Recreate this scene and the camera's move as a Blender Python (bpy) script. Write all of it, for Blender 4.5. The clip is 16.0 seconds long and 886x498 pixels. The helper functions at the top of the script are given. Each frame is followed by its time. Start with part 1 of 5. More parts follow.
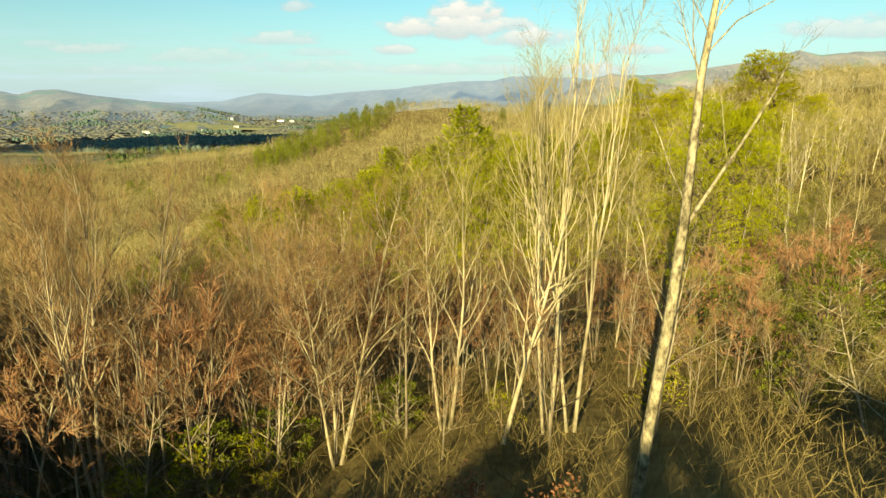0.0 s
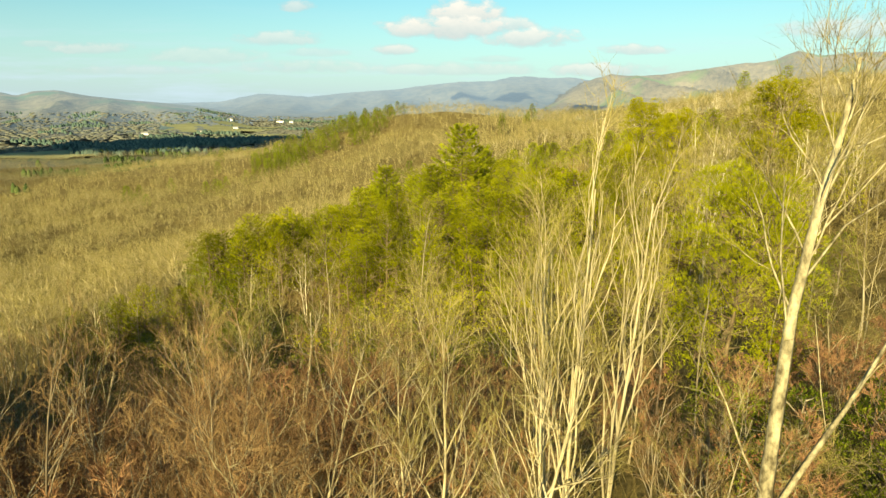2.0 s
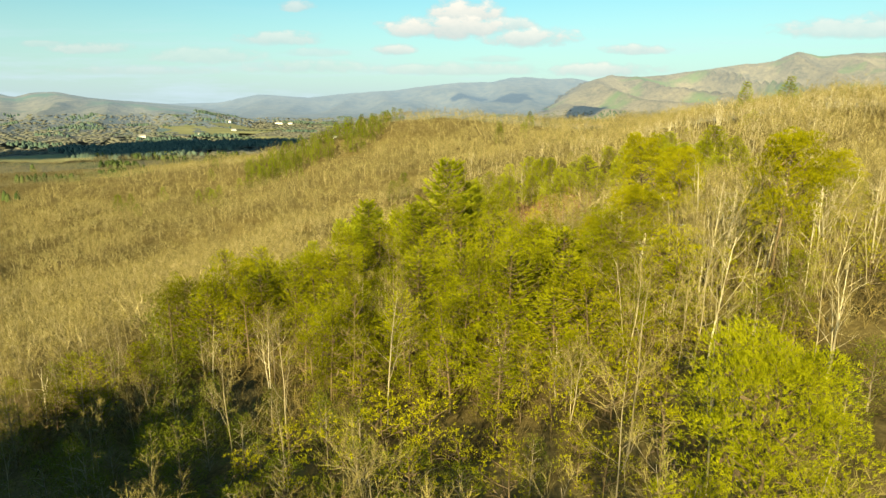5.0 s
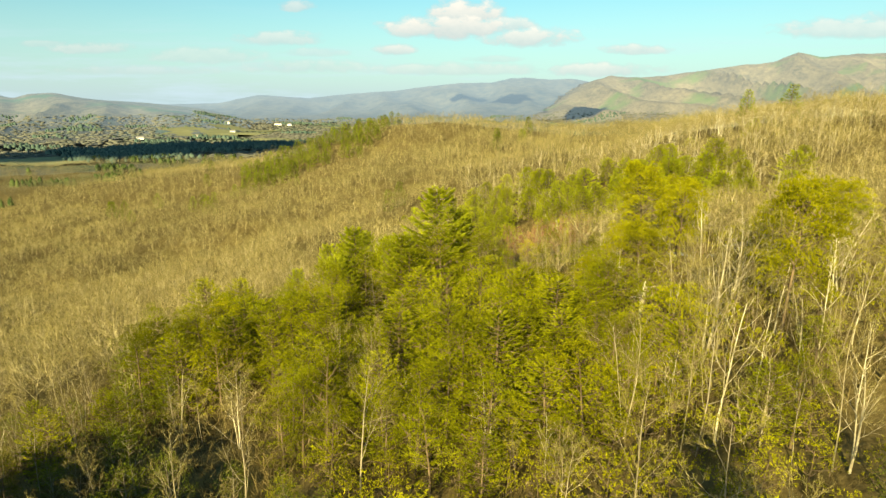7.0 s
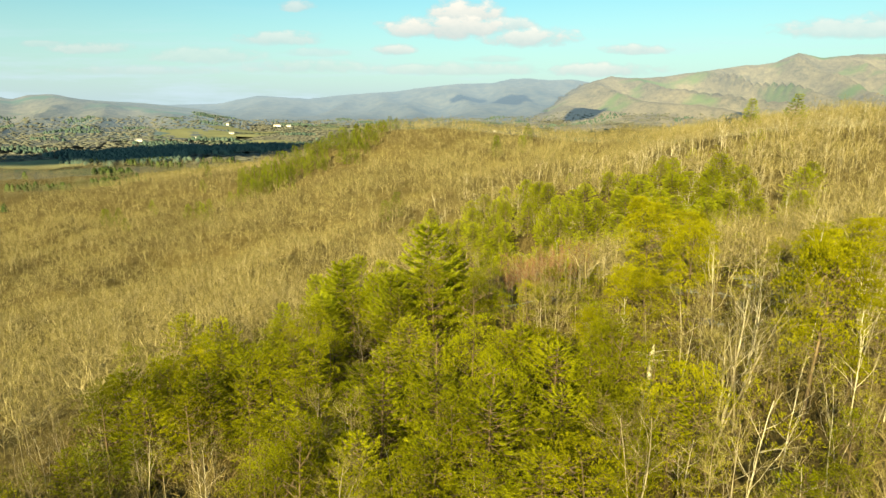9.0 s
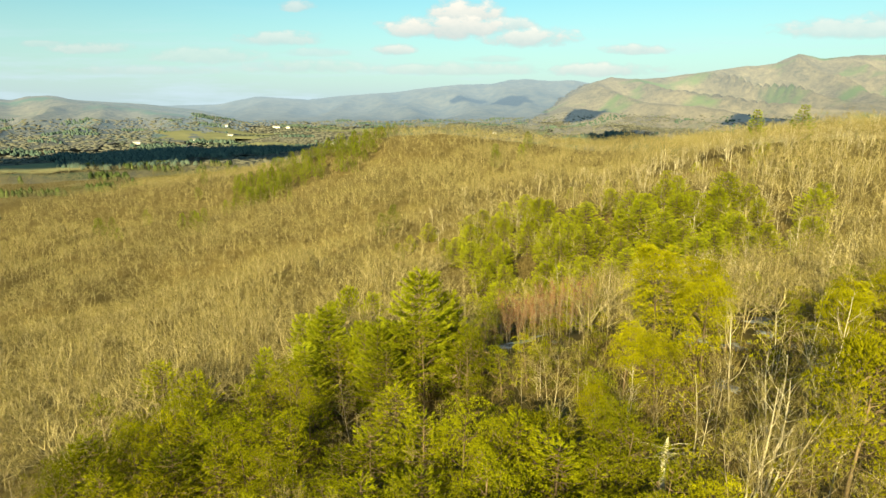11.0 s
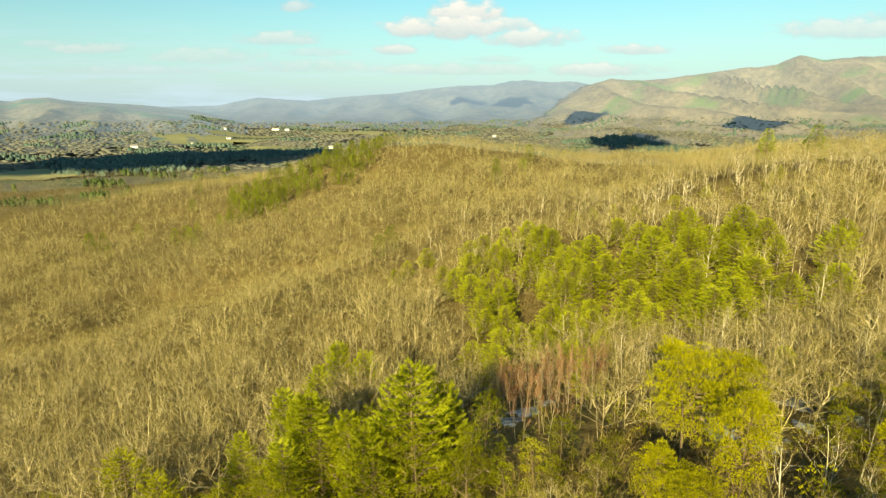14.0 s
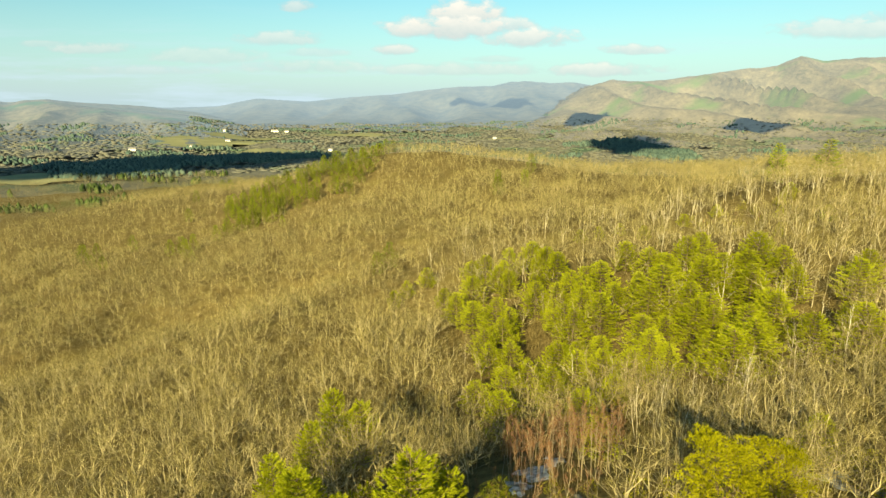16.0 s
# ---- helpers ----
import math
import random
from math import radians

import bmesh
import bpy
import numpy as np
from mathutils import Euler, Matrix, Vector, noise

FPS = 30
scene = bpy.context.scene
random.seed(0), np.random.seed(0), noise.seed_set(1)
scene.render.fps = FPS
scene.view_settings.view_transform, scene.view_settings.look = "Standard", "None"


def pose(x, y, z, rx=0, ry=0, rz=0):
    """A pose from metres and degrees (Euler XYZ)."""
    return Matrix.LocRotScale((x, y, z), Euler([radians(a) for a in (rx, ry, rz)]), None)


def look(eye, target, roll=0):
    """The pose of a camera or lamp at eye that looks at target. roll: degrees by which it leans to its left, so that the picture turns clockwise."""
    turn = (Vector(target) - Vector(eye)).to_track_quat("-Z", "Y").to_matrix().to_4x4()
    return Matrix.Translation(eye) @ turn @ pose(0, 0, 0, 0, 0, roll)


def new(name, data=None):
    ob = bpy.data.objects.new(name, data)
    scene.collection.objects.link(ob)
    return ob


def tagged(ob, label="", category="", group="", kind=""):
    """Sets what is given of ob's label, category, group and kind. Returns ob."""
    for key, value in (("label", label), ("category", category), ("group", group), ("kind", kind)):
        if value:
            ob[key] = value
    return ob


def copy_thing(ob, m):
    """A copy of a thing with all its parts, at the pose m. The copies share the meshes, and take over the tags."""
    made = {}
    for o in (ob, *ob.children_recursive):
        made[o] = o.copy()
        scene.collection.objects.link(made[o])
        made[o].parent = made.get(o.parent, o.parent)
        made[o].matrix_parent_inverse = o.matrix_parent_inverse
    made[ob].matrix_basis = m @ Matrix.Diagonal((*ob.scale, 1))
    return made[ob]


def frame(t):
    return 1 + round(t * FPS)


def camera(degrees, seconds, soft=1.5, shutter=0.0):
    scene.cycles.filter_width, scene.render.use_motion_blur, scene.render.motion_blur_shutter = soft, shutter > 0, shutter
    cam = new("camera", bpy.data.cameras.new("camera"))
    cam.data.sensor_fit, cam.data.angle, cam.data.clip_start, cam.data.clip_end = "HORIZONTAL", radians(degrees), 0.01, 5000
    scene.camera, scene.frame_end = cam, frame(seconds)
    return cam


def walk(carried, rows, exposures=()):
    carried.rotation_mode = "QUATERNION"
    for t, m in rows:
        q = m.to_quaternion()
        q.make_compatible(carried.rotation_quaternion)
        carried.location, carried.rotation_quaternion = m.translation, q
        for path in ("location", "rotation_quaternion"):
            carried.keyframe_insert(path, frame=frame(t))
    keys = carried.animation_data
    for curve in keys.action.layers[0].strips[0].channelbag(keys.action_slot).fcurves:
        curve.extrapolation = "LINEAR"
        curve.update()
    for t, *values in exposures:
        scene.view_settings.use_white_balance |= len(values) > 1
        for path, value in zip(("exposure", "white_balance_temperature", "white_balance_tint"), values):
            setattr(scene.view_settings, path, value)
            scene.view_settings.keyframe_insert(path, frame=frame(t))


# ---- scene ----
cam = camera(72, 16.0)
TILT = 76.30
PATH = [
    (0, pose(-0.00, -0.00, 12.00, TILT)),
    (0.5, pose(0.19, 1.42, 12.78, TILT)),
    (1, pose(0.30, 2.81, 13.71, TILT)),
    (1.5, pose(0.46, 4.27, 14.68, TILT)),
    (2, pose(0.72, 5.87, 15.63, TILT)),
    (2.5, pose(1.04, 7.33, 16.62, TILT)),
    (3, pose(1.46, 8.79, 17.65, TILT)),
    (3.5, pose(1.94, 10.38, 18.55, TILT)),
    (4, pose(2.51, 12.16, 19.58, TILT)),
    (6.5, pose(5.19, 21.08, 24.86, TILT)),
    (7, pose(5.64, 22.91, 25.98, TILT)),
    (7.5, pose(6.06, 24.79, 27.03, TILT)),
    (8, pose(6.40, 26.66, 28.18, TILT)),
    (8.5, pose(6.63, 28.72, 29.47, TILT)),
    (9, pose(6.91, 30.87, 30.83, TILT)),
    (11.5, pose(8.44, 42.52, 37.78, TILT)),
    (12, pose(8.60, 44.84, 39.06, TILT)),
    (12.5, pose(8.71, 47.22, 40.58, TILT)),
    (13, pose(8.78, 49.63, 42.14, TILT)),
    (13.5, pose(8.85, 52.07, 43.76, TILT)),
    (14, pose(8.82, 54.66, 45.50, TILT)),
    (14.5, pose(8.74, 57.38, 47.07, TILT)),
    (15, pose(8.67, 60.13, 48.70, TILT)),
    (15.5, pose(8.55, 62.95, 50.38, TILT)),
    (16, pose(8.42, 65.76, 52.00, TILT)),
]
walk(cam, PATH, [(0, 1.3), (16, 1.3)])

# ---- world, sun ----
SUN_FROM = Vector((-0.30, -0.875, 0.39)).normalized()
world = bpy.data.worlds.new("world")
scene.world = world
world.use_nodes = True
wn, wl = world.node_tree.nodes, world.node_tree.links
wn.clear()


def wnode(kind, **kw):
    n = wn.new(kind)
    for k, v in kw.items():
        n.inputs[int(k[1:])].default_value = v
    return n


def wmath(op, a, b=None, c=None, clamp=False):
    n = wn.new("ShaderNodeMath")
    n.operation, n.use_clamp = op, clamp
    for i, v in enumerate((a, b, c)):
        if v is None:
            continue
        if isinstance(v, (int, float)):
            n.inputs[i].default_value = v
        else:
            wl.new(v, n.inputs[i])
    return n.outputs[0]


sky = wn.new("ShaderNodeTexSky")
sky.sky_type, sky.sun_disc = "NISHITA", False
sky.sun_elevation, sky.sun_rotation = math.asin(SUN_FROM.z), math.atan2(SUN_FROM.x, SUN_FROM.y)
sky.air_density, sky.dust_density, sky.ozone_density = 1.2, 0.8, 1.0
tint = wn.new("ShaderNodeMix")
tint.data_type, tint.blend_type = "RGBA", "MULTIPLY"
tint.inputs[0].default_value = 1.0
wl.new(sky.outputs[0], tint.inputs[6])
tint.inputs[7].default_value = (0.70, 1.19, 1.22, 1)
coord = wn.new("ShaderNodeTexCoord")
sep = wn.new("ShaderNodeSeparateXYZ")
wl.new(coord.outputs["Generated"], sep.inputs[0])
front = wmath("MAXIMUM", sep.outputs[1], 0.05)
across = wmath("DIVIDE", sep.outputs[0], front)
height = wmath("DIVIDE", sep.outputs[2], front)
flat = wn.new("ShaderNodeCombineXYZ")
wl.new(across, flat.inputs[0])
wl.new(height, flat.inputs[1])


def wnoise(sx, sy, detail, rough, off):
    m = wn.new("ShaderNodeMapping")
    m.inputs["Scale"].default_value = (sx, sy, 1)
    m.inputs["Location"].default_value = (off, off * 0.7, off)
    wl.new(flat.outputs[0], m.inputs[0])
    n = wn.new("ShaderNodeTexNoise")
    n.inputs["Scale"].default_value, n.inputs["Detail"].default_value, n.inputs["Roughness"].default_value = 1.0, detail, rough
    wl.new(m.outputs[0], n.inputs["Vector"])
    return n.outputs[0]


edge = wnoise(26, 48, 6, 0.6, 3.1)
cover = None
shade = None
# clouds: across, height, half width, half height, density
CLOUDS = [(0.020, 0.108, 0.125, 0.024, 1.0), (0.035, 0.126, 0.075, 0.028, 1.0), (-0.045, 0.106, 0.06, 0.018, 0.9), (0.135, 0.092, 0.085, 0.019, 0.9), (0.10, 0.112, 0.05, 0.016, 0.8),
          (-0.075, 0.076, 0.037, 0.012, 0.85), (-0.225, 0.140, 0.035, 0.012, 0.7), (-0.255, 0.092, 0.075, 0.015, 0.65), (-0.55, 0.078, 0.080, 0.012, 0.6), (-0.62, 0.085, 0.05, 0.007, 0.4),
          (-0.37, 0.066, 0.10, 0.017, 0.45), (-0.22, 0.050, 0.12, 0.014, 0.45), (-0.20, 0.072, 0.06, 0.009, 0.4), (0.03, 0.046, 0.17, 0.013, 0.55), (0.08, 0.062, 0.05, 0.008, 0.4),
          (0.300, 0.076, 0.062, 0.011, 0.75), (0.64, 0.105, 0.14, 0.022, 0.7), (0.71, 0.120, 0.08, 0.018, 0.6), (0.25, 0.045, 0.11, 0.014, 0.75), (-0.48, 0.045, 0.16, 0.010, 0.4)]
for ca, ch, wa, wh, dens in CLOUDS:
    da = wmath("MULTIPLY", wmath("SUBTRACT", across, ca), 1 / wa)
    dh = wmath("MULTIPLY", wmath("SUBTRACT", height, ch), 1 / wh)
    low = wmath("MULTIPLY", wmath("MINIMUM", dh, 0.0), 1.5)
    dd = wmath("ADD", wmath("MULTIPLY", da, da), wmath("ADD", wmath("MULTIPLY", wmath("MAXIMUM", dh, 0.0), wmath("MAXIMUM", dh, 0.0)), wmath("MULTIPLY", low, low)))
    body = wmath("SUBTRACT", wmath("MULTIPLY_ADD", wmath("SUBTRACT", edge, 0.5), 2.6, 1.0), dd)
    m = wmath("MULTIPLY", wmath("MULTIPLY", body, 1.5, clamp=True), dens)
    s = wmath("MULTIPLY", m, wmath("MULTIPLY_ADD", dh, 0.75, 0.5, clamp=True))
    cover = m if cover is None else wmath("MAXIMUM", cover, m)
    shade = s if shade is None else wmath("MAXIMUM", shade, s)
streak = wmath("MULTIPLY", wmath("SUBTRACT", wnoise(4, 40, 5, 0.6, 7.7), 0.5), 2.2, clamp=True)
low_sky = wmath("SUBTRACT", 1.0, wmath("MULTIPLY", wmath("ABSOLUTE", sep.outputs[2]), 6.5), clamp=True)
veil = wmath("ADD", wmath("MULTIPLY", low_sky, 0.68), wmath("MULTIPLY", wmath("MULTIPLY", streak, low_sky), 0.75), clamp=True)
cloud_col = wn.new("ShaderNodeMix")
cloud_col.data_type = "RGBA"
wl.new(wmath("ADD", wmath("MULTIPLY", shade, 0.9), wmath("MULTIPLY", wmath("SUBTRACT", edge, 0.45), 0.9), clamp=True), cloud_col.inputs[0])
cloud_col.inputs[6].default_value = (5.3, 6.5, 6.4, 1)
cloud_col.inputs[7].default_value = (9.3, 9.0, 7.9, 1)
mix1 = wn.new("ShaderNodeMix")
mix1.data_type = "RGBA"
wl.new(veil, mix1.inputs[0])
wl.new(tint.outputs[2], mix1.inputs[6])
mix1.inputs[7].default_value = (6.2, 7.8, 8.7, 1)
mix2 = wn.new("ShaderNodeMix")
mix2.data_type = "RGBA"
wl.new(wmath("MULTIPLY", cover, 1.0, clamp=True), mix2.inputs[0])
wl.new(mix1.outputs[2], mix2.inputs[6])
wl.new(cloud_col.outputs[2], mix2.inputs[7])
bg = wn.new("ShaderNodeBackground")
bg.inputs[1].default_value = 0.045
wl.new(mix2.outputs[2], bg.inputs[0])
wo = wn.new("ShaderNodeOutputWorld")
wl.new(bg.outputs[0], wo.inputs[0])

sun_data = bpy.data.lights.new("sun", "SUN")
sun_data.energy, sun_data.angle, sun_data.color = 6.0, radians(0.55), (1.0, 0.86, 0.41)
sun = new("sun", sun_data)
sun.matrix_world = look(SUN_FROM * 300, (0, 0, 0))


# ---- materials ----
def material(name, dark, light, scale=4.0, rough=0.85, bump=0.0, detail=5.0, leaf=0.0, island=0.0, object_var=0.0, stretch=(1, 1, 1), local=False, patch=None, grain=0.65, gain=1.7):
    """Two-scale noise between two colours; leaf adds light through thin blades; patch is a third colour in wide stains."""
    mat = bpy.data.materials.new(name)
    mat.use_nodes = True
    n, l = mat.node_tree.nodes, mat.node_tree.links
    bsdf = n["Principled BSDF"]
    out = n["Material Output"]
    bsdf.inputs["Roughness"].default_value = rough
    bsdf.inputs["Specular IOR Level"].default_value = 0.02
    tc = n.new("ShaderNodeTexCoord")
    geo = n.new("ShaderNodeNewGeometry")
    mp = n.new("ShaderNodeMapping")
    mp.inputs["Scale"].default_value = stretch
    l.new(tc.outputs["Object"] if local else geo.outputs["Position"], mp.inputs[0])
    a = n.new("ShaderNodeTexNoise")
    a.inputs["Scale"].default_value, a.inputs["Detail"].default_value = scale, detail
    a.inputs["Roughness"].default_value = grain
    l.new(mp.outputs[0], a.inputs["Vector"])
    b = n.new("ShaderNodeTexNoise")
    b.inputs["Scale"].default_value, b.inputs["Detail"].default_value = scale * 0.13, 3
    l.new(mp.outputs[0], b.inputs["Vector"])

    def mth(op, p, q, clamp=False):
        m = n.new("ShaderNodeMath")
        m.operation, m.use_clamp = op, clamp
        for i, v in enumerate((p, q)):
            if isinstance(v, (int, float)):
                m.inputs[i].default_value = v
            else:
                l.new(v, m.inputs[i])
        return m.outputs[0]

    fac = mth("ADD", mth("MULTIPLY", mth("SUBTRACT", a.outputs[0], 0.5), gain), mth("MULTIPLY", mth("SUBTRACT", b.outputs[0], 0.5), 1.5))
    fac = mth("ADD", fac, 0.5)
    if island:
        fac = mth("ADD", fac, mth("MULTIPLY", mth("SUBTRACT", geo.outputs["Random Per Island"], 0.5), island))
    if object_var:
        info = n.new("ShaderNodeObjectInfo")
        fac = mth("ADD", fac, mth("MULTIPLY", mth("SUBTRACT", info.outputs["Random"], 0.5), object_var))
    mix = n.new("ShaderNodeMix")
    mix.data_type = "RGBA"
    l.new(mth("ADD", fac, 0.0, True), mix.inputs[0])
    mix.inputs[6].default_value, mix.inputs[7].default_value = (*dark, 1), (*light, 1)
    col = mix.outputs[2]
    if patch:
        colour, psc, lo = patch
        c = n.new("ShaderNodeTexNoise")
        c.inputs["Scale"].default_value, c.inputs["Detail"].default_value = psc, 4
        l.new(geo.outputs["Position"], c.inputs["Vector"])
        pm = n.new("ShaderNodeMix")
        pm.data_type = "RGBA"
        l.new(mth("MULTIPLY", mth("SUBTRACT", c.outputs[0], lo), 7.0, True), pm.inputs[0])
        l.new(col, pm.inputs[6])
        pm.inputs[7].default_value = (*colour, 1)
        col = pm.outputs[2]
    l.new(col, bsdf.inputs["Base Color"])
    if bump:
        bp = n.new("ShaderNodeBump")
        bp.inputs["Strength"].default_value, bp.inputs["Distance"].default_value = 0.6, bump
        l.new(a.outputs[0], bp.inputs["Height"])
        l.new(bp.outputs[0], bsdf.inputs["Normal"])
    if leaf:
        tr = n.new("ShaderNodeBsdfTranslucent")
        l.new(col, tr.inputs[0])
        ms = n.new("ShaderNodeMixShader")
        ms.inputs[0].default_value = leaf
        l.new(bsdf.outputs[0], ms.inputs[1])
        l.new(tr.outputs[0], ms.inputs[2])
        l.new(ms.outputs[0], out.inputs[0])
    return mat


BARK_PALE = material("bark_pale", (0.12, 0.095, 0.055), (0.44, 0.37, 0.24), 4, 0.85, 0.02, object_var=0.5, stretch=(1, 1, 0.35))
BARK_OLD = material("bark_mottled", (0.075, 0.06, 0.036), (0.43, 0.365, 0.235), 7, 0.9, 0.03, object_var=0.3, stretch=(1, 1, 0.6), gain=2.8)
BARK_GREY = material("bark_grey", (0.104, 0.08, 0.056), (0.336, 0.28, 0.192), 6, 0.85, 0.02, object_var=0.6, stretch=(1, 1, 0.3))
BARK_PINE = material("bark_pine", (0.05, 0.038, 0.022), (0.21, 0.15, 0.09), 5, 0.9, 0.03, object_var=0.4, stretch=(1, 1, 0.4))
TWIG = material("twig_tan", (0.085, 0.068, 0.024), (0.262, 0.217, 0.078), 0.6, 0.8, island=1.0, object_var=0.6)
TWIG_BROWN = material("twig_brown", (0.085, 0.051, 0.026), (0.245, 0.155, 0.074), 0.7, 0.8, island=0.9, object_var=0.6)
TWIG_RED = material("twig_reddish", (0.128, 0.06, 0.032), (0.272, 0.152, 0.08), 0.8, 0.8, island=0.8, object_var=0.5)
NEEDLE_YELLOW = material("needles_yellow_green", (0.075, 0.072, 0.002), (0.36, 0.338, 0.006), 0.9, 0.8, leaf=0.15, island=0.35, object_var=0.35)
NEEDLE_GREEN = material("needles_green", (0.18, 0.195, 0.005), (0.42, 0.44, 0.018), 0.9, 0.8, leaf=0.4, island=0.3, object_var=0.5)
NEEDLE_DARK = material("needles_olive", (0.042, 0.046, 0.002), (0.215, 0.212, 0.005), 0.9, 0.8, leaf=0.12, island=0.4, object_var=0.45)
NEEDLE_RIDGE = material("needles_deep_green", (0.06, 0.085, 0.006), (0.22, 0.25, 0.014), 0.9, 0.8, leaf=0.1, island=0.4, object_var=0.5)
NEEDLE_MID = material("needles_moss_green", (0.06, 0.07, 0.002), (0.29, 0.29, 0.006), 0.9, 0.8, leaf=0.15, island=0.4, object_var=0.45)
LEAF_GREEN = material("leaves_evergreen", (0.045, 0.062, 0.005), (0.185, 0.20, 0.014), 1.2, 0.5, leaf=0.25, island=0.8, object_var=0.5)
LEAF_DEAD = material("leaves_dead_brown", (0.128, 0.048, 0.024), (0.32, 0.16, 0.08), 2, 0.7, leaf=0.3, island=0.9, object_var=0.3)
LITTER = material("leaf_litter", (0.048, 0.036, 0.015), (0.19, 0.143, 0.056), 1.6, 0.95, 0.05, detail=9, patch=((0.13, 0.102, 0.036), 0.045, 0.55))
BRUSH = material("brush_tan", (0.06, 0.045, 0.018), (0.19, 0.145, 0.058), 0.5, 0.9, island=0.9)
FAR_WOOD = material("far_bare_trees", (0.09, 0.076, 0.03), (0.275, 0.23, 0.095), 0.05, 0.9, island=1.0)
BARK_WHITE = material("bark_white", (0.24, 0.20, 0.13), (0.66, 0.58, 0.42), 3, 0.85, 0.02, object_var=0.5, stretch=(1, 1, 0.35))
FOOT_PINE = material("foothill_conifers", (0.028, 0.044, 0.016), (0.075, 0.095, 0.03), 0.05, 0.9, island=0.9)
# valley conifers and ground: base colours greyed and blued to hold distant haze
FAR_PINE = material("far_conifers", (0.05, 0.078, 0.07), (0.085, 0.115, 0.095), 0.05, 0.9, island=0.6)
HAZY_HILLS = material("valley_woods", (0.040, 0.046, 0.042), (0.185, 0.172, 0.140), 0.035, 0.95, 2.0, detail=12, stretch=(1, 0.4, 1), patch=((0.062, 0.092, 0.066), 0.0065, 0.54), grain=0.8, gain=2.4)
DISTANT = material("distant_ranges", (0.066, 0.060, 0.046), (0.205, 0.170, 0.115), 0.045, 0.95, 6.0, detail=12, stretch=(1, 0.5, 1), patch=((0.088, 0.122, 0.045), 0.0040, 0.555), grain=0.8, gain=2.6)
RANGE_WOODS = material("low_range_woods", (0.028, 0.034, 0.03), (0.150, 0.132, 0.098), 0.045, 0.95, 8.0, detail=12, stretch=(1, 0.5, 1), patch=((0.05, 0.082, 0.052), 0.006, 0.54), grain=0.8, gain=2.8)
# base colour blued as well, haze painted over the farthest slopes
DISTANT_HAZE = material("farthest_ranges", (0.022, 0.03, 0.04), (0.085, 0.08, 0.07), 0.02, 0.95, 6.0, detail=10, gain=2.0)


def haze_glow(mat, near, far, low, high):
    """Bluish haze put into a far backdrop as emission, stronger with the plan's distance."""
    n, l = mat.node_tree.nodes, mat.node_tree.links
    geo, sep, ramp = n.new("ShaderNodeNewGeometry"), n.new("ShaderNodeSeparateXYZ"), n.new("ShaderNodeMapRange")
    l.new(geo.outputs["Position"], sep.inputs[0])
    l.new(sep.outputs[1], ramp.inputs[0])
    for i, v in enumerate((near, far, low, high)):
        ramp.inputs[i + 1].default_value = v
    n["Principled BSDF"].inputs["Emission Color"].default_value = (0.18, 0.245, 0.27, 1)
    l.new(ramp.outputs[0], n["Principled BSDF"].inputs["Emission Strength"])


# the ranges glow faintly to stand in for the air before them
haze_glow(RANGE_WOODS, 1600, 2600, 0.10, 0.50)
haze_glow(DISTANT, 1900, 4300, 0.14, 0.40)
haze_glow(DISTANT_HAZE, 2800, 4800, 0.36, 0.74)
ROCK = material("grey_rock", (0.05, 0.048, 0.044), (0.17, 0.165, 0.15), 1.4, 0.9, 0.06, detail=8)
# leafless crowns in the same haze-greyed tone as the valley ground
HAZY_VALLEY_WOOD = material("valley_bare_trees", (0.085, 0.086, 0.074), (0.135, 0.130, 0.11), 0.03, 0.9, island=0.35, patch=((0.072, 0.10, 0.07), 0.0065, 0.54))
EDGE_WOOD = material("valley_edge_trees", (0.09, 0.08, 0.05), (0.21, 0.18, 0.105), 0.05, 0.9, island=0.8, patch=((0.075, 0.10, 0.045), 0.0085, 0.57))
FIELD = material("field_grass", (0.15, 0.155, 0.085), (0.25, 0.24, 0.13), 0.02, 0.95, 0.1, detail=8)
WHITE = material("white_paint", (0.72, 0.70, 0.66), (0.82, 0.80, 0.76), 2, 0.6)
PANE = material("window_glass", (0.02, 0.025, 0.03), (0.05, 0.055, 0.06), 1, 0.1)
ROOF = material("roof_grey", (0.16, 0.15, 0.15), (0.28, 0.26, 0.25), 2, 0.8)

# ---- terrain ----
BASE = -82.0
HILLS = [
    (200, 100, 81.1, 260), (60, -150, 24.2, 200), (100, 500, 38.7, 260), (0, 0, 8.0, 60), (50, 90, 0.8, 45),
    (-25, 120, -3.0, 40), (30, 150, 3.5, 35), (15, 60, -7.7, 35), (25, 200, -14.2, 35), (25, 240, 0.1, 40),
    (70, 210, -3.1, 40), (125, 230, -13.4, 60), (160, 330, -5.0, 70), (90, 400, -10.0, 60), (45, 460, -1.6, 70),
]
HILLS += [
    (-150, 310, -7.0, 35), (-105, 355, -7.0, 35), (-55, 372, -6.0, 30), (-125, 285, 4.0, 35), (-75, 320, 5.0, 30), (0, 300, -19.5, 50), (-60, 220, -8.7, 60), (-120, 320, -13.3, 80), (-200, 420, -9.4, 90), (-160, 560, -6.8, 90),
    (-60, 690, 34.0, 90), (60, 620, 24.0, 100), (200, 450, 11.5, 110), (280, 300, 19.2, 130), (150, 120, -19.3, 90),
    (-330, 660, 8.0, 110), (-220, 820, 12.1, 110), (100, -80, 6.5, 110), (-110, 60, -7.1, 80), (-200, 200, -12.0, 120), (0, 860, 19.8, 120),
]
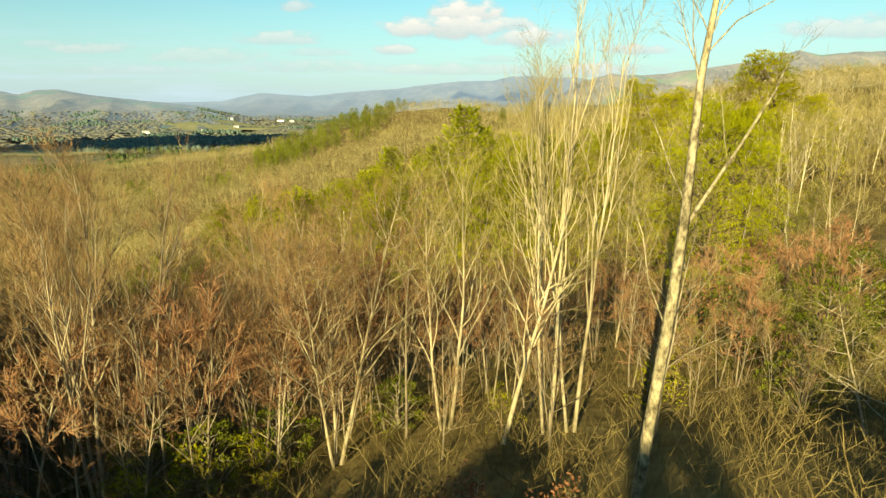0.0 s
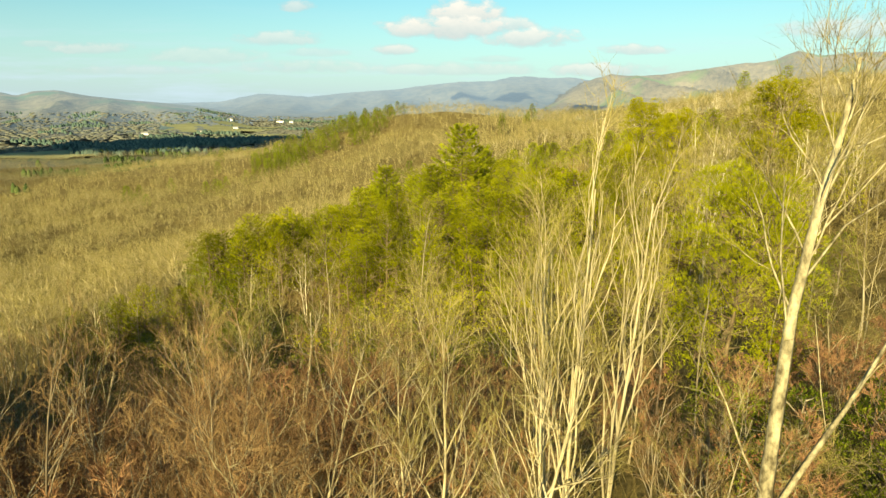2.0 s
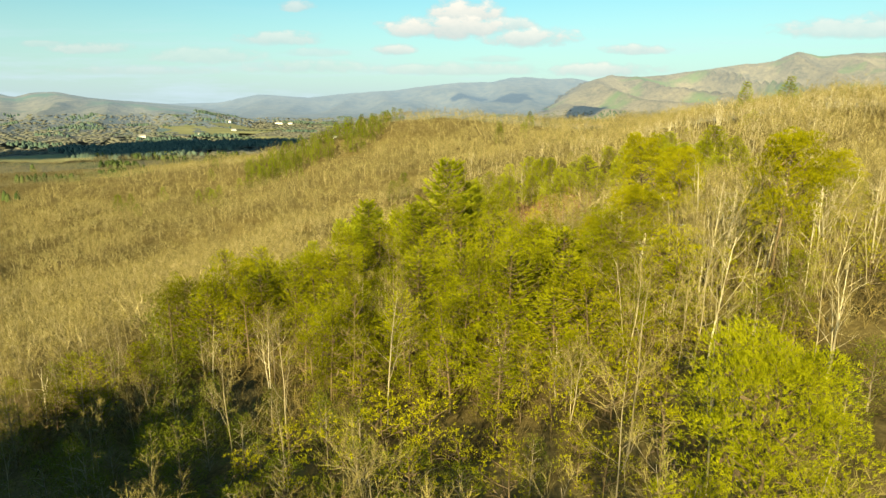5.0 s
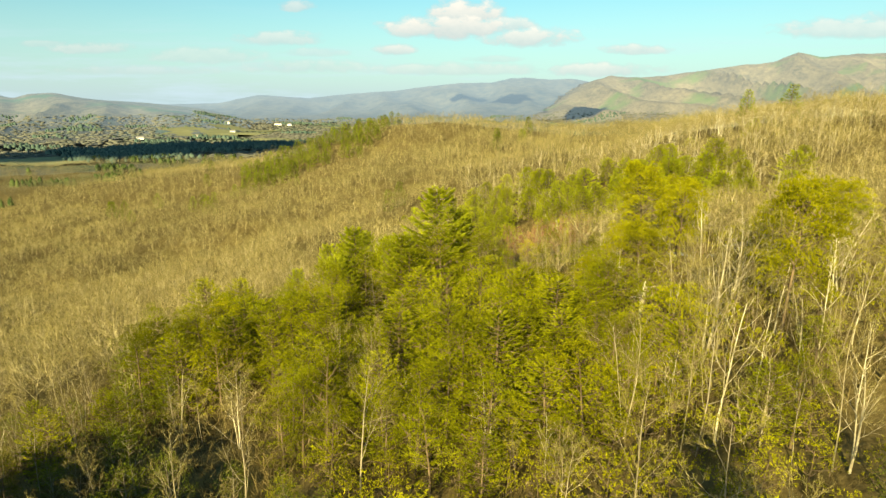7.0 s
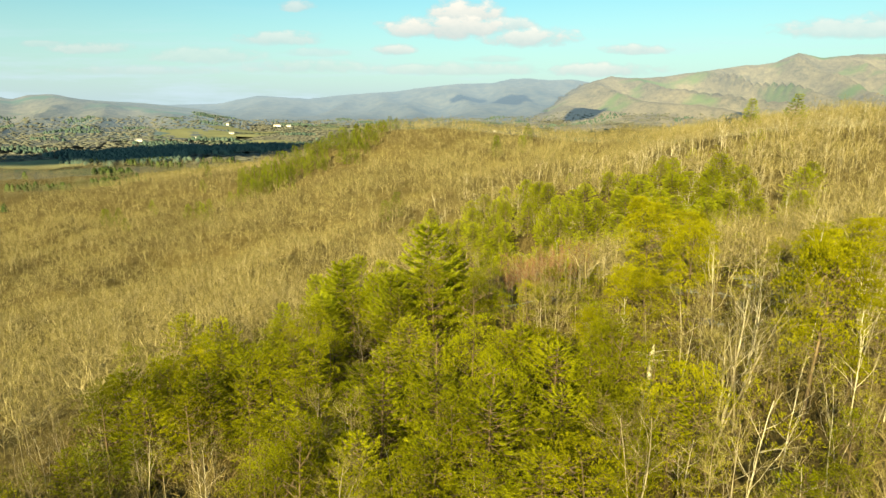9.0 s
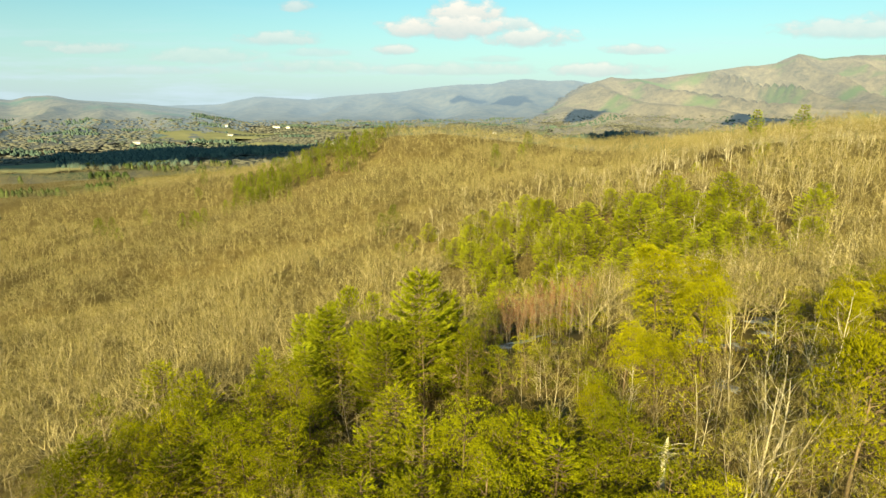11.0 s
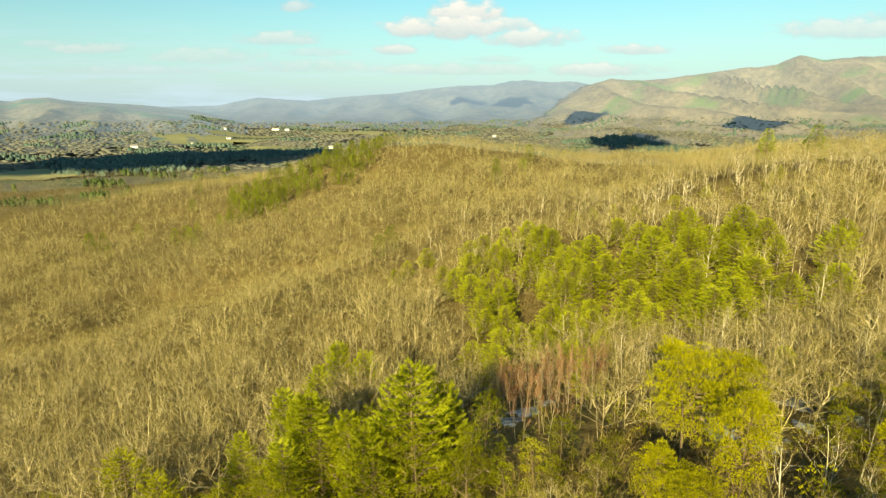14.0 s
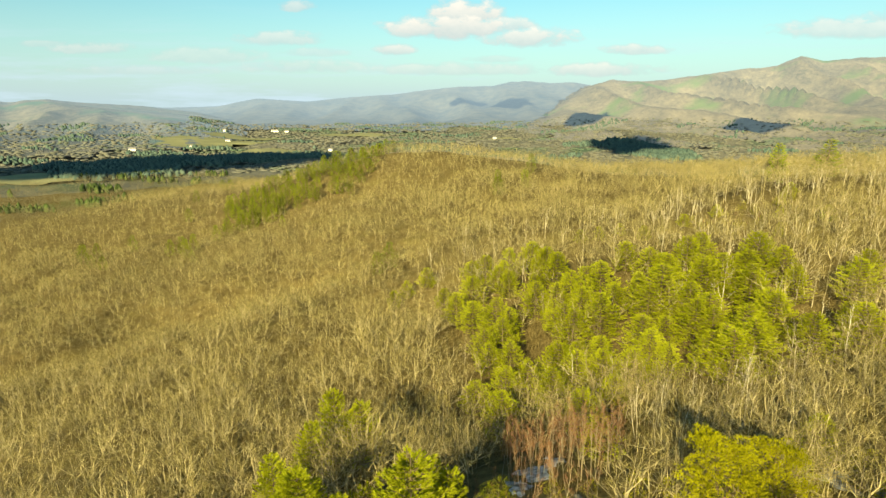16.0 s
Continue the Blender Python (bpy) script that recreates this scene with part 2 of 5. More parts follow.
# crest lines of the ranges: across / ahead, and rise / ahead, seen from a hand's width above the hill
RANGE_EAST = [(-0.03, -0.046), (0.03, -0.035), (0.069, -0.0265), (0.105, -0.0229), (0.159, -0.0123), (0.194, 0.0052), (0.22, 0.0226), (0.264, 0.0355), (0.3, 0.0321), (0.327, 0.0329), (0.371, 0.0372),
              (0.415, 0.0441), (0.459, 0.0501), (0.494, 0.0518), (0.52, 0.056), (0.554, 0.0696), (0.591, 0.0611), (0.626, 0.0645), (0.661, 0.0671), (0.811, 0.0705), (0.993, 0.0501)]
RANGE_NORTH = [(-1.0, -0.016), (-0.6, -0.011), (-0.5, -0.009), (-0.41, -0.0076), (-0.355, -0.0059), (-0.319, 0.0017), (-0.291, 0.0069), (-0.255, 0.0043), (-0.211, 0.0017), (-0.165, 0.0069), (-0.12, 0.0104), (-0.075, 0.013),
               (-0.03, 0.0191), (0.023, 0.0243), (0.077, 0.0252), (0.104, 0.0312), (0.13, 0.0329), (0.166, 0.0295), (0.202, 0.0312), (0.247, 0.0243), (0.373, 0.0156)]
RANGE_WEST = [(-0.978, -0.0106), (-0.796, 0.0017), (-0.732, 0.0052), (-0.705, 0.0052), (-0.679, 0.0008), (-0.651, 0.0069), (-0.615, 0.0087), (-0.58, 0.0017), (-0.544, -0.0027),
              (-0.5, -0.0071), (-0.437, -0.0159), (-0.384, -0.0247), (-0.34, -0.035), (-0.29, -0.046)]
_wave = np.random.RandomState(4)
WAVES = [(_wave.uniform(0, 6.28), _wave.uniform(0, 6.28), _wave.uniform(0.6, 1.6)) for _ in range(14)]


def roll(x, y, length):
    """Smooth rolling noise of about -1 to 1."""
    s = 0
    for turn, phase, f in WAVES:
        s = s + np.sin((x * math.cos(turn) + y * math.sin(turn)) * 6.283 * f / length + phase)
    return s / 4.5


RAVINE = [(-215, 285), (-186, 303), (-163, 320), (-140, 340), (-120, 358), (-100, 368), (-60, 374), (-10, 376)]


def ravine(x, y):
    """A gully across the slope, with a swell on its lower, nearer side."""
    best = np.full(np.broadcast(x, y).shape, 1e6)
    for (ax, ay), (bx, by) in zip(RAVINE, RAVINE[1:]):
        dx, dy = bx - ax, by - ay
        u = np.clip(((x - ax) * dx + (y - ay) * dy) / (dx * dx + dy * dy), 0, 1)
        d = np.hypot(x - ax - u * dx, y - ay - u * dy)
        d = np.where(dx * (y - ay) - dy * (x - ax) < 0, d, -d)
        best = np.where(np.abs(d) < np.abs(best), d, best)
    return 3.0 * np.exp(-((best - 30) / 19) ** 2) - 4.0 * np.exp(-((best + 2) / 15) ** 2)


def ground(x, y, owner=False, ranges=True):
    x, y = np.asarray(x, float), np.asarray(y, float)
    z = np.full(np.broadcast(x, y).shape, BASE)
    for hx, hy, h, s in HILLS:
        z = z + h * np.exp(-((x - hx) ** 2 + (y - hy) ** 2) / (2.0 * s * s))
    z = z + 0.35 * roll(x, y, 18) + 0.9 * roll(x + 40, y, 70) * np.clip((y - 60) / 200, 0, 1)
    z = z + 2.0 * roll(x + 17, y, 90) * np.clip((y - 135) / 70, 0, 1) * np.clip((15 - x) / 40, 0, 1) * np.clip((620 - y) / 120, 0, 1)
    z = z + ravine(x, y)
    far = np.clip((y - 900) / 500, 0, 1)
    z = z + far * (5 * roll(x, y, 420) + 3 * roll(y, x, 170) + (9 + 13 * roll(x - 200, y, 620)) * np.clip((x + 150) / 500, 0, 1))
    if not ranges:
        return z
    ahead = np.maximum(y, 1.0)
    won = np.zeros(z.shape, int)
    a = (x - 7) / ahead
    for k, (table, dist, width, fold, length) in enumerate(((RANGE_EAST, 4200.0, 1250.0, 0.75, 620), (RANGE_NORTH, 4700.0, 1000.0, 0.4, 600), (RANGE_WEST, 2500.0, 560.0, 0.4, 330))):
        crest = 31 + dist * np.interp(a, [p[0] for p in table], [p[1] for p in table], left=-0.046, right=-0.046) - BASE
        d = (y - dist) / width
        near = np.exp(-d * d)
        spurs = 1 + fold * (1.1 - 2.2 * np.sqrt(roll(x, y * 0.38, length) ** 2 + 0.01)) * (1 - near) ** 0.5 + 0.14 * fold * (0.5 - np.abs(roll(x + 300, y * 0.5, length * 0.36))) * (1 - near) ** 0.4 + 0.12 * roll(x + 90, y, length * 0.35) * (1 - near)
        prof = np.where(d < 0, np.exp(-np.abs(d) ** 1.3 * 1.4) * np.clip(spurs, 0.3, 1.5), 1.0)
        gap = 1.0 - prof
        prof = 1.05 * (1.0 - 0.5 * (gap + np.sqrt(gap * gap + 0.004)))
        lift = (BASE + np.maximum(crest, 0) * prof * np.clip((y - 700) / 400, 0, 1) + 2 * far * roll(x, y, 120))
        won = np.where(lift > z + 7.0, k + 1, won)
        z = np.maximum(z, lift)
    rim = np.clip((np.hypot(x, y) - 4700) / 500, 0, 1) * (y < 3000)
    return won if owner else np.maximum(z, BASE + rim * 80)


def gz(x, y):
    return float(ground(x, y))


class Soup:
    """Loose triangles and quads gathered into one mesh."""

    def __init__(self):
        self.v, self.f = [], []

    def tube(self, pts, rads, n):
        base = len(self.v)
        for i, p in enumerate(pts):
            d = (pts[min(i + 1, len(pts) - 1)] - pts[max(i - 1, 0)]).normalized()
            a = d.orthogonal().normalized()
            b = d.cross(a)
            for k in range(n):
                w = 6.2832 * k / n
                self.v.append(p + (a * math.cos(w) + b * math.sin(w)) * rads[i])
        for i in range(len(pts) - 1):
            for k in range(n):
                q = (k + 1) % n
                self.f.append((base + i * n + k, base + i * n + q, base + i * n + n + q, base + i * n + n + k))

    def blade(self, p, d, w, rng):
        s = d.cross(Vector((rng.uniform(-1, 1), rng.uniform(-1, 1), rng.uniform(-1, 1)))).normalized() * w * 0.5
        b = len(self.v)
        self.v += [p - s, p + s, p + d]
        self.f.append((b, b + 1, b + 2))

    def leaf(self, p, d, w, rng):
        s = d.cross(Vector((rng.uniform(-1, 1), rng.uniform(-1, 1), rng.uniform(-1, 1)))).normalized() * w * 0.5
        b = len(self.v)
        self.v += [p, p + d * 0.5 + s, p + d, p + d * 0.5 - s]
        self.f.append((b, b + 1, b + 2, b + 3))

    def arrays(self, wood=0):
        """Points, triangles, and which triangles are twigs: those past the first wood faces."""
        tris, kind = [], []
        for i, q in enumerate(self.f):
            tris.append(q[:3])
            kind.append(i >= wood)
            if len(q) == 4:
                tris.append((q[0], q[2], q[3]))
                kind.append(i >= wood)
        return np.array([tuple(p) for p in self.v], np.float32), np.array(tris, np.int64), np.array(kind, np.int32)

    def mesh(self, name, mat, smooth=False):
        me = bpy.data.meshes.new(name)
        me.from_pydata([tuple(p) for p in self.v], [], self.f)
        me.materials.append(mat)
        if smooth:
            me.polygons.foreach_set("use_smooth", [True] * len(me.polygons))
        return me


def raw_mesh(name, verts, tris, mat, twig=None, kind=None):
    """A mesh from arrays of points and triangles."""
    me = bpy.data.meshes.new(name)
    me.vertices.add(len(verts))
    me.vertices.foreach_set("co", np.ascontiguousarray(verts, np.float32).ravel())
    me.loops.add(len(tris) * 3)
    me.loops.foreach_set("vertex_index", np.ascontiguousarray(tris, np.int32).ravel())
    me.polygons.add(len(tris))
    me.polygons.foreach_set("loop_start", np.arange(0, len(tris) * 3, 3, dtype=np.int32))
    me.polygons.foreach_set("loop_total", np.full(len(tris), 3, np.int32))
    me.update(calc_edges=True)
    me.materials.append(mat)
    if twig:
        me.materials.append(twig)
        me.polygons.foreach_set("material_index", kind)
    return me


def scatter(variants, xs, ys, hs, rng, sink=0.2, wide=1.0):
    """Copies of triangle soups of unit height, set on the ground at the plan's places."""
    zs = ground(xs, ys) - sink
    vs, fs, ks, n = [], [], [], 0
    pick = rng.randint(0, len(variants), len(xs))
    turn = rng.uniform(0, 6.2832, len(xs))
    broad = hs * wide * rng.uniform(0.8, 1.25, len(xs))
    for k, (v, f, kind) in enumerate(variants):
        idx = np.where(pick == k)[0]
        if not len(idx):
            continue
        c, s = np.cos(turn[idx])[:, None], np.sin(turn[idx])[:, None]
        x = (v[None, :, 0] * c - v[None, :, 1] * s) * broad[idx][:, None] + xs[idx][:, None]
        y = (v[None, :, 0] * s + v[None, :, 1] * c) * broad[idx][:, None] + ys[idx][:, None]
        z = v[None, :, 2] * hs[idx][:, None] + zs[idx][:, None]
        vs.append(np.stack([x, y, z], -1).reshape(-1, 3))
        off = (np.arange(len(idx)) * len(v))[:, None, None] + n
        fs.append((f[None] + off).reshape(-1, 3))
        ks.append(np.tile(kind, len(idx)))
        n += len(idx) * len(v)
    return np.concatenate(vs), np.concatenate(fs), np.concatenate(ks)


def part(name, me, parent, label=""):
    ob = new(name, me)
    ob.parent = parent
    if label:
        ob["label"] = label
    return ob


# one sheet of ground out to the horizon: fine ahead, coarse behind
angles = np.concatenate([np.arange(-180, -46, 3.0), np.arange(-46, 46, 0.3), np.arange(46, 180, 3.0)])
radii = [3.0]
while radii[-1] < 6300:
    radii.append(radii[-1] * (1.033 if radii[-1] < 1000 else 1.014))
radii = np.array(radii)
gx = np.concatenate([[0.0], (radii[:, None] * np.sin(np.radians(angles))[None]).ravel()])
gy = np.concatenate([[0.0], (radii[:, None] * np.cos(np.radians(angles))[None]).ravel()])
gpts = np.stack([gx, gy, ground(gx, gy, ranges=False)], -1)
na, nr = len(angles), len(radii)
ii, jj = np.meshgrid(np.arange(nr - 1), np.arange(na), indexing="ij")
j2 = (jj + 1) % na
q0, q1, q2, q3 = 1 + ii * na + jj, 1 + ii * na + j2, 1 + (ii + 1) * na + j2, 1 + (ii + 1) * na + jj
gtris = np.concatenate([np.stack([q0, q2, q1], -1).reshape(-1, 3), np.stack([q0, q3, q2], -1).reshape(-1, 3),
                        np.stack([np.zeros(na, int), 1 + np.arange(na), 1 + (np.arange(na) + 1) % na], -1)])
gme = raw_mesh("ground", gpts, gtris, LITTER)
gme.materials.append(HAZY_HILLS)
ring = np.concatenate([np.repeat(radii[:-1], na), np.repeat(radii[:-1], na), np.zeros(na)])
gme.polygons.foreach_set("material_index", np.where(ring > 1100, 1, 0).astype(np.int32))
gme.polygons.foreach_set("use_smooth", np.ones(len(gtris), bool))
ground_ob = tagged(new("ground", gme), "brown leaf-covered hillside falling to a wide wooded valley", "ground", kind="structure")

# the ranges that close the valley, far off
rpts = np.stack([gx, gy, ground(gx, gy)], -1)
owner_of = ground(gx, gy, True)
for k, (name, mat, label) in enumerate((("backdrop_east", DISTANT, "wooded brown mountain range across the valley"), ("backdrop_north", DISTANT_HAZE, "hazy blue mountain range on the horizon"), ("backdrop_west", RANGE_WOODS, "low grey wooded hills beyond the valley fields"))):
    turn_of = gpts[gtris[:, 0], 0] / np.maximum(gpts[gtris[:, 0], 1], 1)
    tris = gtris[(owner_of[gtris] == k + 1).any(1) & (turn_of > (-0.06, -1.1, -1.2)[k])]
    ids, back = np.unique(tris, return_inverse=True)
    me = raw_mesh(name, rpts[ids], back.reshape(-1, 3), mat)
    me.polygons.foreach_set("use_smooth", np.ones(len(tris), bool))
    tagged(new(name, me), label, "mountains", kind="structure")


# ---- trees: shapes ----
def rand_dir(rng, up=0.0):
    a = rng.uniform(0, 6.2832)
    z = rng.uniform(-1, 1)
    r = math.sqrt(1 - z * z)
    return Vector((r * math.cos(a), r * math.sin(a), z + up)).normalized()


def grow(wood, twig, p, d, length, r, level, rng, cfg, path=None):
    """A limb with its side limbs, down to fine twigs; path gives a limb its own bends."""
    n = len(path) - 1 if path else (9, 5, 3)[level]
    pts, rads = [p], [r]
    bend = (cfg["bend"], 0.22, 0.3)[level]
    for i in range(n):
        if path:
            pts.append(path[i + 1])
            rads.append(r * (1 - 0.86 * (i + 1) / n) + 0.004)
            continue
        d = (d + rand_dir(rng) * bend + Vector((0, 0, cfg["rise"][level]))).normalized()
        p = p + d * (length / n)
        pts.append(p)
        rads.append(r * (1 - 0.86 * (i + 1) / n) + 0.004)
    wood.tube(pts, rads, (6, 4, 3)[level])

    def along(t):
        k = min(int(t * n), n - 1)
        return pts[k].lerp(pts[k + 1], t * n - k), (pts[k + 1] - pts[k]).normalized(), rads[k]

    if level < 2:
        count = cfg["limbs"][level]
        turn = rng.uniform(0, 6.28)
        for k in range(count):
            t = cfg["from"][level] + (0.97 - cfg["from"][level]) * (k + rng.random()) / count
            q, ax, rr = along(t)
            turn += 2.4 + rng.uniform(-0.5, 0.5)
            o = ax.orthogonal().normalized()
            o.rotate(Matrix.Rotation(turn, 3, ax))
            open_ = math.radians(rng.uniform(*cfg["open"]))
            dd = ax * math.cos(open_) + o * math.sin(open_)
            ll = length * cfg["ratio"][level] * (1.15 - 0.75 * (t - cfg["from"][level]) / (1 - cfg["from"][level])) * rng.uniform(0.75, 1.25)
            grow(wood, twig, q, dd, ll, min(rr * cfg["limb_r"], r * 0.45), level + 1, rng, cfg)
    if level >= 1:
        for k in range(cfg["twigs"][level - 1]):
            q, ax, rr = along(rng.uniform(0.25, 1.0))
            dd = (ax + rand_dir(rng) * 0.75 + Vector((0, 0, 0.25))).normalized()
            ll = cfg["twig_len"] * rng.uniform(0.5, 1.3)
            twig.blade(q, dd * ll, cfg["twig_w"], rng)
            for _ in range(cfg["sub"]):
                s = q + dd * ll * rng.uniform(0.3, 0.8)
                twig.blade(s, (dd + rand_dir(rng) * 0.8).normalized() * ll * 0.5, cfg["twig_w"] * 0.7, rng)


def bare_config(height, **kw):
    cfg = dict(bend=0.07, rise=(0.06, 0.10, 0.08), limbs=(13, 5), ratio=(0.36, 0.45), open=(28, 58), twigs=(6, 9), sub=2,
               twig_len=height * 0.075, twig_w=0.03, stems=1, radius=height * 0.0095, lean=0.06, limb_r=0.6)
    cfg["from"] = (0.3, 0.25)
    cfg.update(kw)
    return cfg


def bare_tree_meshes(height, seed, bark, twig_mat, **kw):
    cfg = bare_config(height, **kw)
    rng = random.Random(seed)
    wood, twig = Soup(), Soup()
    for k in range(cfg["stems"]):
        a = 6.28 * k / cfg["stems"] + rng.uniform(-0.4, 0.4)
        out = cfg["lean"] * (2.2 if cfg["stems"] > 1 else 1) * rng.uniform(0.5, 1.2)
        off = Vector((math.cos(a), math.sin(a), 0)) * (cfg["radius"] * 1.3 if cfg["stems"] > 1 else 0)
        grow(wood, twig, off + Vector((0, 0, -0.4)), Vector((math.cos(a) * out, math.sin(a) * out, 1)).normalized(), height * (0.98 if k == 0 else rng.uniform(0.7, 0.95)), cfg["radius"] * (1 if k == 0 else 0.8), 0, rng, cfg)
    return wood.mesh("trunk", bark, True), twig.mesh("twigs", twig_mat)


def tuft(s, p, ax, size, width, count, rng):
    for _ in range(count):
        s.blade(p, (ax + rand_dir(rng) * 0.85).normalized() * size * rng.uniform(0.7, 1.2), width, rng)


def pitch_pine_meshes(height, seed, needles, light=1.0, crown_from=0.42, radius=0.27, needle_w=0.05, needle_n=5, size=0.27, tufts=8):
    """A pine with a rounded, clumpy crown of needle tufts on crooked limbs."""
    rng = random.Random(seed)
    wood, green = Soup(), Soup()
    pts, rads = [Vector((0, 0, -0.4))], [height * 0.014]
    p, d = pts[0], Vector((rng.uniform(-.06, .06), rng.uniform(-.06, .06), 1)).normalized()
    for i in range(8):
        d = (d + rand_dir(rng) * 0.05 + Vector((0, 0, 0.05))).normalized()
        p = p + d * (height + 0.1) / 8
        pts.append(p)
        rads.append(height * 0.014 * (1 - 0.85 * (i + 1) / 8))
    wood.tube(pts, rads, 6)
    limbs = int(24 * light + 6)
    turn = 0
    heap = height * radius * 0.27

    def clump(c, out, wide, count):
        """A rounded heap of needle tufts that face outwards and up."""
        for _ in range(count):
            n = rand_dir(rng, 0.55)
            e = c + Vector((n.x, n.y, n.z * 0.72)) * wide * rng.uniform(0.72, 1.08)
            tuft(green, e, n + out * 0.25 + Vector((0, 0, 0.3)), size, needle_w, needle_n, rng)

    for k in range(limbs):
        t = crown_from + (0.99 - crown_from) * (k + rng.random()) / limbs
        f = (t - crown_from) / (1 - crown_from)
        q = pts[min(int(t * 8), 7)].lerp(pts[min(int(t * 8), 7) + 1], t * 8 - min(int(t * 8), 7))
        turn += 2.4 + rng.uniform(-0.4, 0.4)
        reach = height * radius * (math.sin(math.pi * (0.22 + 0.70 * f)) ** 0.7) * rng.uniform(0.6, 1.12)
        d = Vector((math.cos(turn), math.sin(turn), 0.15 + 0.7 * f))
        lp, lr, c = [q], [0.05 + 0.03 * (1 - f)], q
        for i in range(4):
            d = (d.normalized() + rand_dir(rng) * 0.2 + Vector((0, 0, 0.08))).normalized()
            c = c + d * reach / 4
            lp.append(c)
            lr.append(lr[0] * (1 - 0.8 * (i + 1) / 4))
        wood.tube(lp, lr, 3)
        for _ in range(4):
            inner = lp[1].lerp(lp[3], rng.random()) + rand_dir(rng) * reach * 0.12
            wood.blade(inner, rand_dir(rng) * reach * rng.uniform(0.15, 0.3), reach * 0.06, rng)
        share = int((11 * light + 3) * tufts / 2.6)
        for u, wide in ((4.0, 1.0), (rng.uniform(2.4, 3.2), 0.85), (rng.uniform(3.0, 3.8), 0.7)):
            b = lp[min(int(u), 3)].lerp(lp[min(int(u), 3) + 1], u - min(int(u), 3))
            o = b + rand_dir(rng, 0.2) * heap * (0.8 if wide < 1 else 0.2)
            clump(o, d, heap * wide * rng.uniform(0.8, 1.15), int(share * wide * 0.9))
    clump(pts[-1] - Vector((0, 0, heap * 0.4)), Vector((0, 0, 1)), heap, int(30 * light + 12))
    return wood.mesh("trunk", BARK_PINE, True), green.mesh("crown", needles)


def white_pine_meshes(height, seed, needles, light=1.0, base=0.12, radius=0.24, step=0.75, power=0.75, droop=0.12, size=0.5, width=0.10, blades=6, sides=3, dense=6.0, spread=0.26):
    """A conifer with clear whorls of spreading, feathery boughs that turn up at the tip."""
    rng = random.Random(seed)
    wood, green = Soup(), Soup()
    top = Vector((rng.uniform(-.02, .02) * height, rng.uniform(-.02, .02) * height, height))
    low = Vector((0, 0, -0.4))
    wood.tube([low, low.lerp(top, 0.5), top], [height * 0.012, height * 0.008, 0.02], 6)
    z = height * base
    while z < height - 0.3:
        f = (z - height * base) / (height * (1 - base))
        reach0 = height * radius * (1 - f) ** power * (0.6 + 0.4 * min(1, f * 5)) + 0.25
        count = max(5, int(6 * light + 2))
        turn = rng.uniform(0, 6.28)
        for k in range(count):
            turn += 6.2832 / count
            w = turn + rng.uniform(-0.22, 0.22)
            reach = reach0 * rng.uniform(0.62, 1.18)
            q = low.lerp(top, (z + rng.uniform(-0.14, 0.14) * step + 0.4) / (height + 0.4))
            side = Vector((math.cos(w), math.sin(w), 0))
            cross = Vector((-side.y, side.x, 0))
            lift = 0.14 + 0.40 * f - droop
            lp = [q, q + side * reach * 0.55 + Vector((0, 0, reach * (lift * 0.4 - 0.05))), q + side * reach + Vector((0, 0, reach * (lift + 0.06)))]
            wood.tube(lp if sides == 3 else [lp[0], lp[2]], [0.04, 0.025, 0.01], 3)
            wood.blade(lp[0].lerp(lp[1], rng.uniform(0.2, 1.0)), (side + rand_dir(rng) * 0.6).normalized() * reach * rng.uniform(0.2, 0.4), reach * 0.05, rng)
            n = max(4, int(reach * dense * light) + 2)
            for i in range(n):
                u = 0.22 + 0.78 * (i + rng.random()) / n
                b = lp[0].lerp(lp[1], u * 2) if u < 0.5 else lp[1].lerp(lp[2], u * 2 - 1)
                hand = rng.choice((-1, 1))
                far = rng.random() ** 0.7 * reach * spread * (1.25 - u)
                p = b + cross * hand * far + side * far * 0.5 + Vector((0, 0, rng.uniform(-0.05, 0.12) * size))
                ax = side * 0.75 + cross * hand * (0.55 if u < 0.9 else 0.15) + Vector((0, 0, 0.42))
                for _ in range(blades):
                    green.blade(p, (ax + rand_dir(rng) * 0.5).normalized() * size * rng.uniform(0.7, 1.2), width, rng)
        z += step * (1 - 0.45 * f) * rng.uniform(0.9, 1.1)
    tuft(green, top - Vector((0, 0, 0.2)), Vector((0, 0, 1)), 0.6, 0.1, 8, rng)
    return wood.mesh("trunk", BARK_PINE, True), green.mesh("crown", needles)


def evergreen_meshes(height, seed, leaves=1500, radius=0.28, size=0.24):
    """A broad-leaved evergreen: short trunk, limbs and clumps of leaves."""
    rng = random.Random(seed)
    wood, green = Soup(), Soup()
    wood.tube([Vector((0, 0, -0.4)), Vector((0.05, 0.03, height * 0.45)), Vector((0, 0, height * 0.9))], [height * 0.014, height * 0.01, 0.02], 5)
    clumps = 34
    for k in range(clumps):
        f = (k + rng.random()) / clumps
        w = k * 2.4
        r = height * radius * math.sin(math.pi * (0.2 + 0.75 * f)) * rng.uniform(0.6, 1.1)
        c = Vector((math.cos(w) * r, math.sin(w) * r, height * (0.12 + 0.86 * f)))
        wood.tube([Vector((0, 0, max(0.2, c.z - r * 0.7))), c * 0.6 + Vector((0, 0, c.z * 0.36)), c], [0.05, 0.03, 0.01], 3)
        for _ in range(leaves // clumps):
            p = c + rand_dir(rng) * height * 0.085 * rng.random() ** 0.4
            green.leaf(p, (p - c).normalized() * size * rng.uniform(0.7, 1.3) + Vector((0, 0, 0.05)), size * 0.5, rng)
    return wood.mesh("trunk", BARK_GREY, True), green.mesh("crown", LEAF_GREEN)


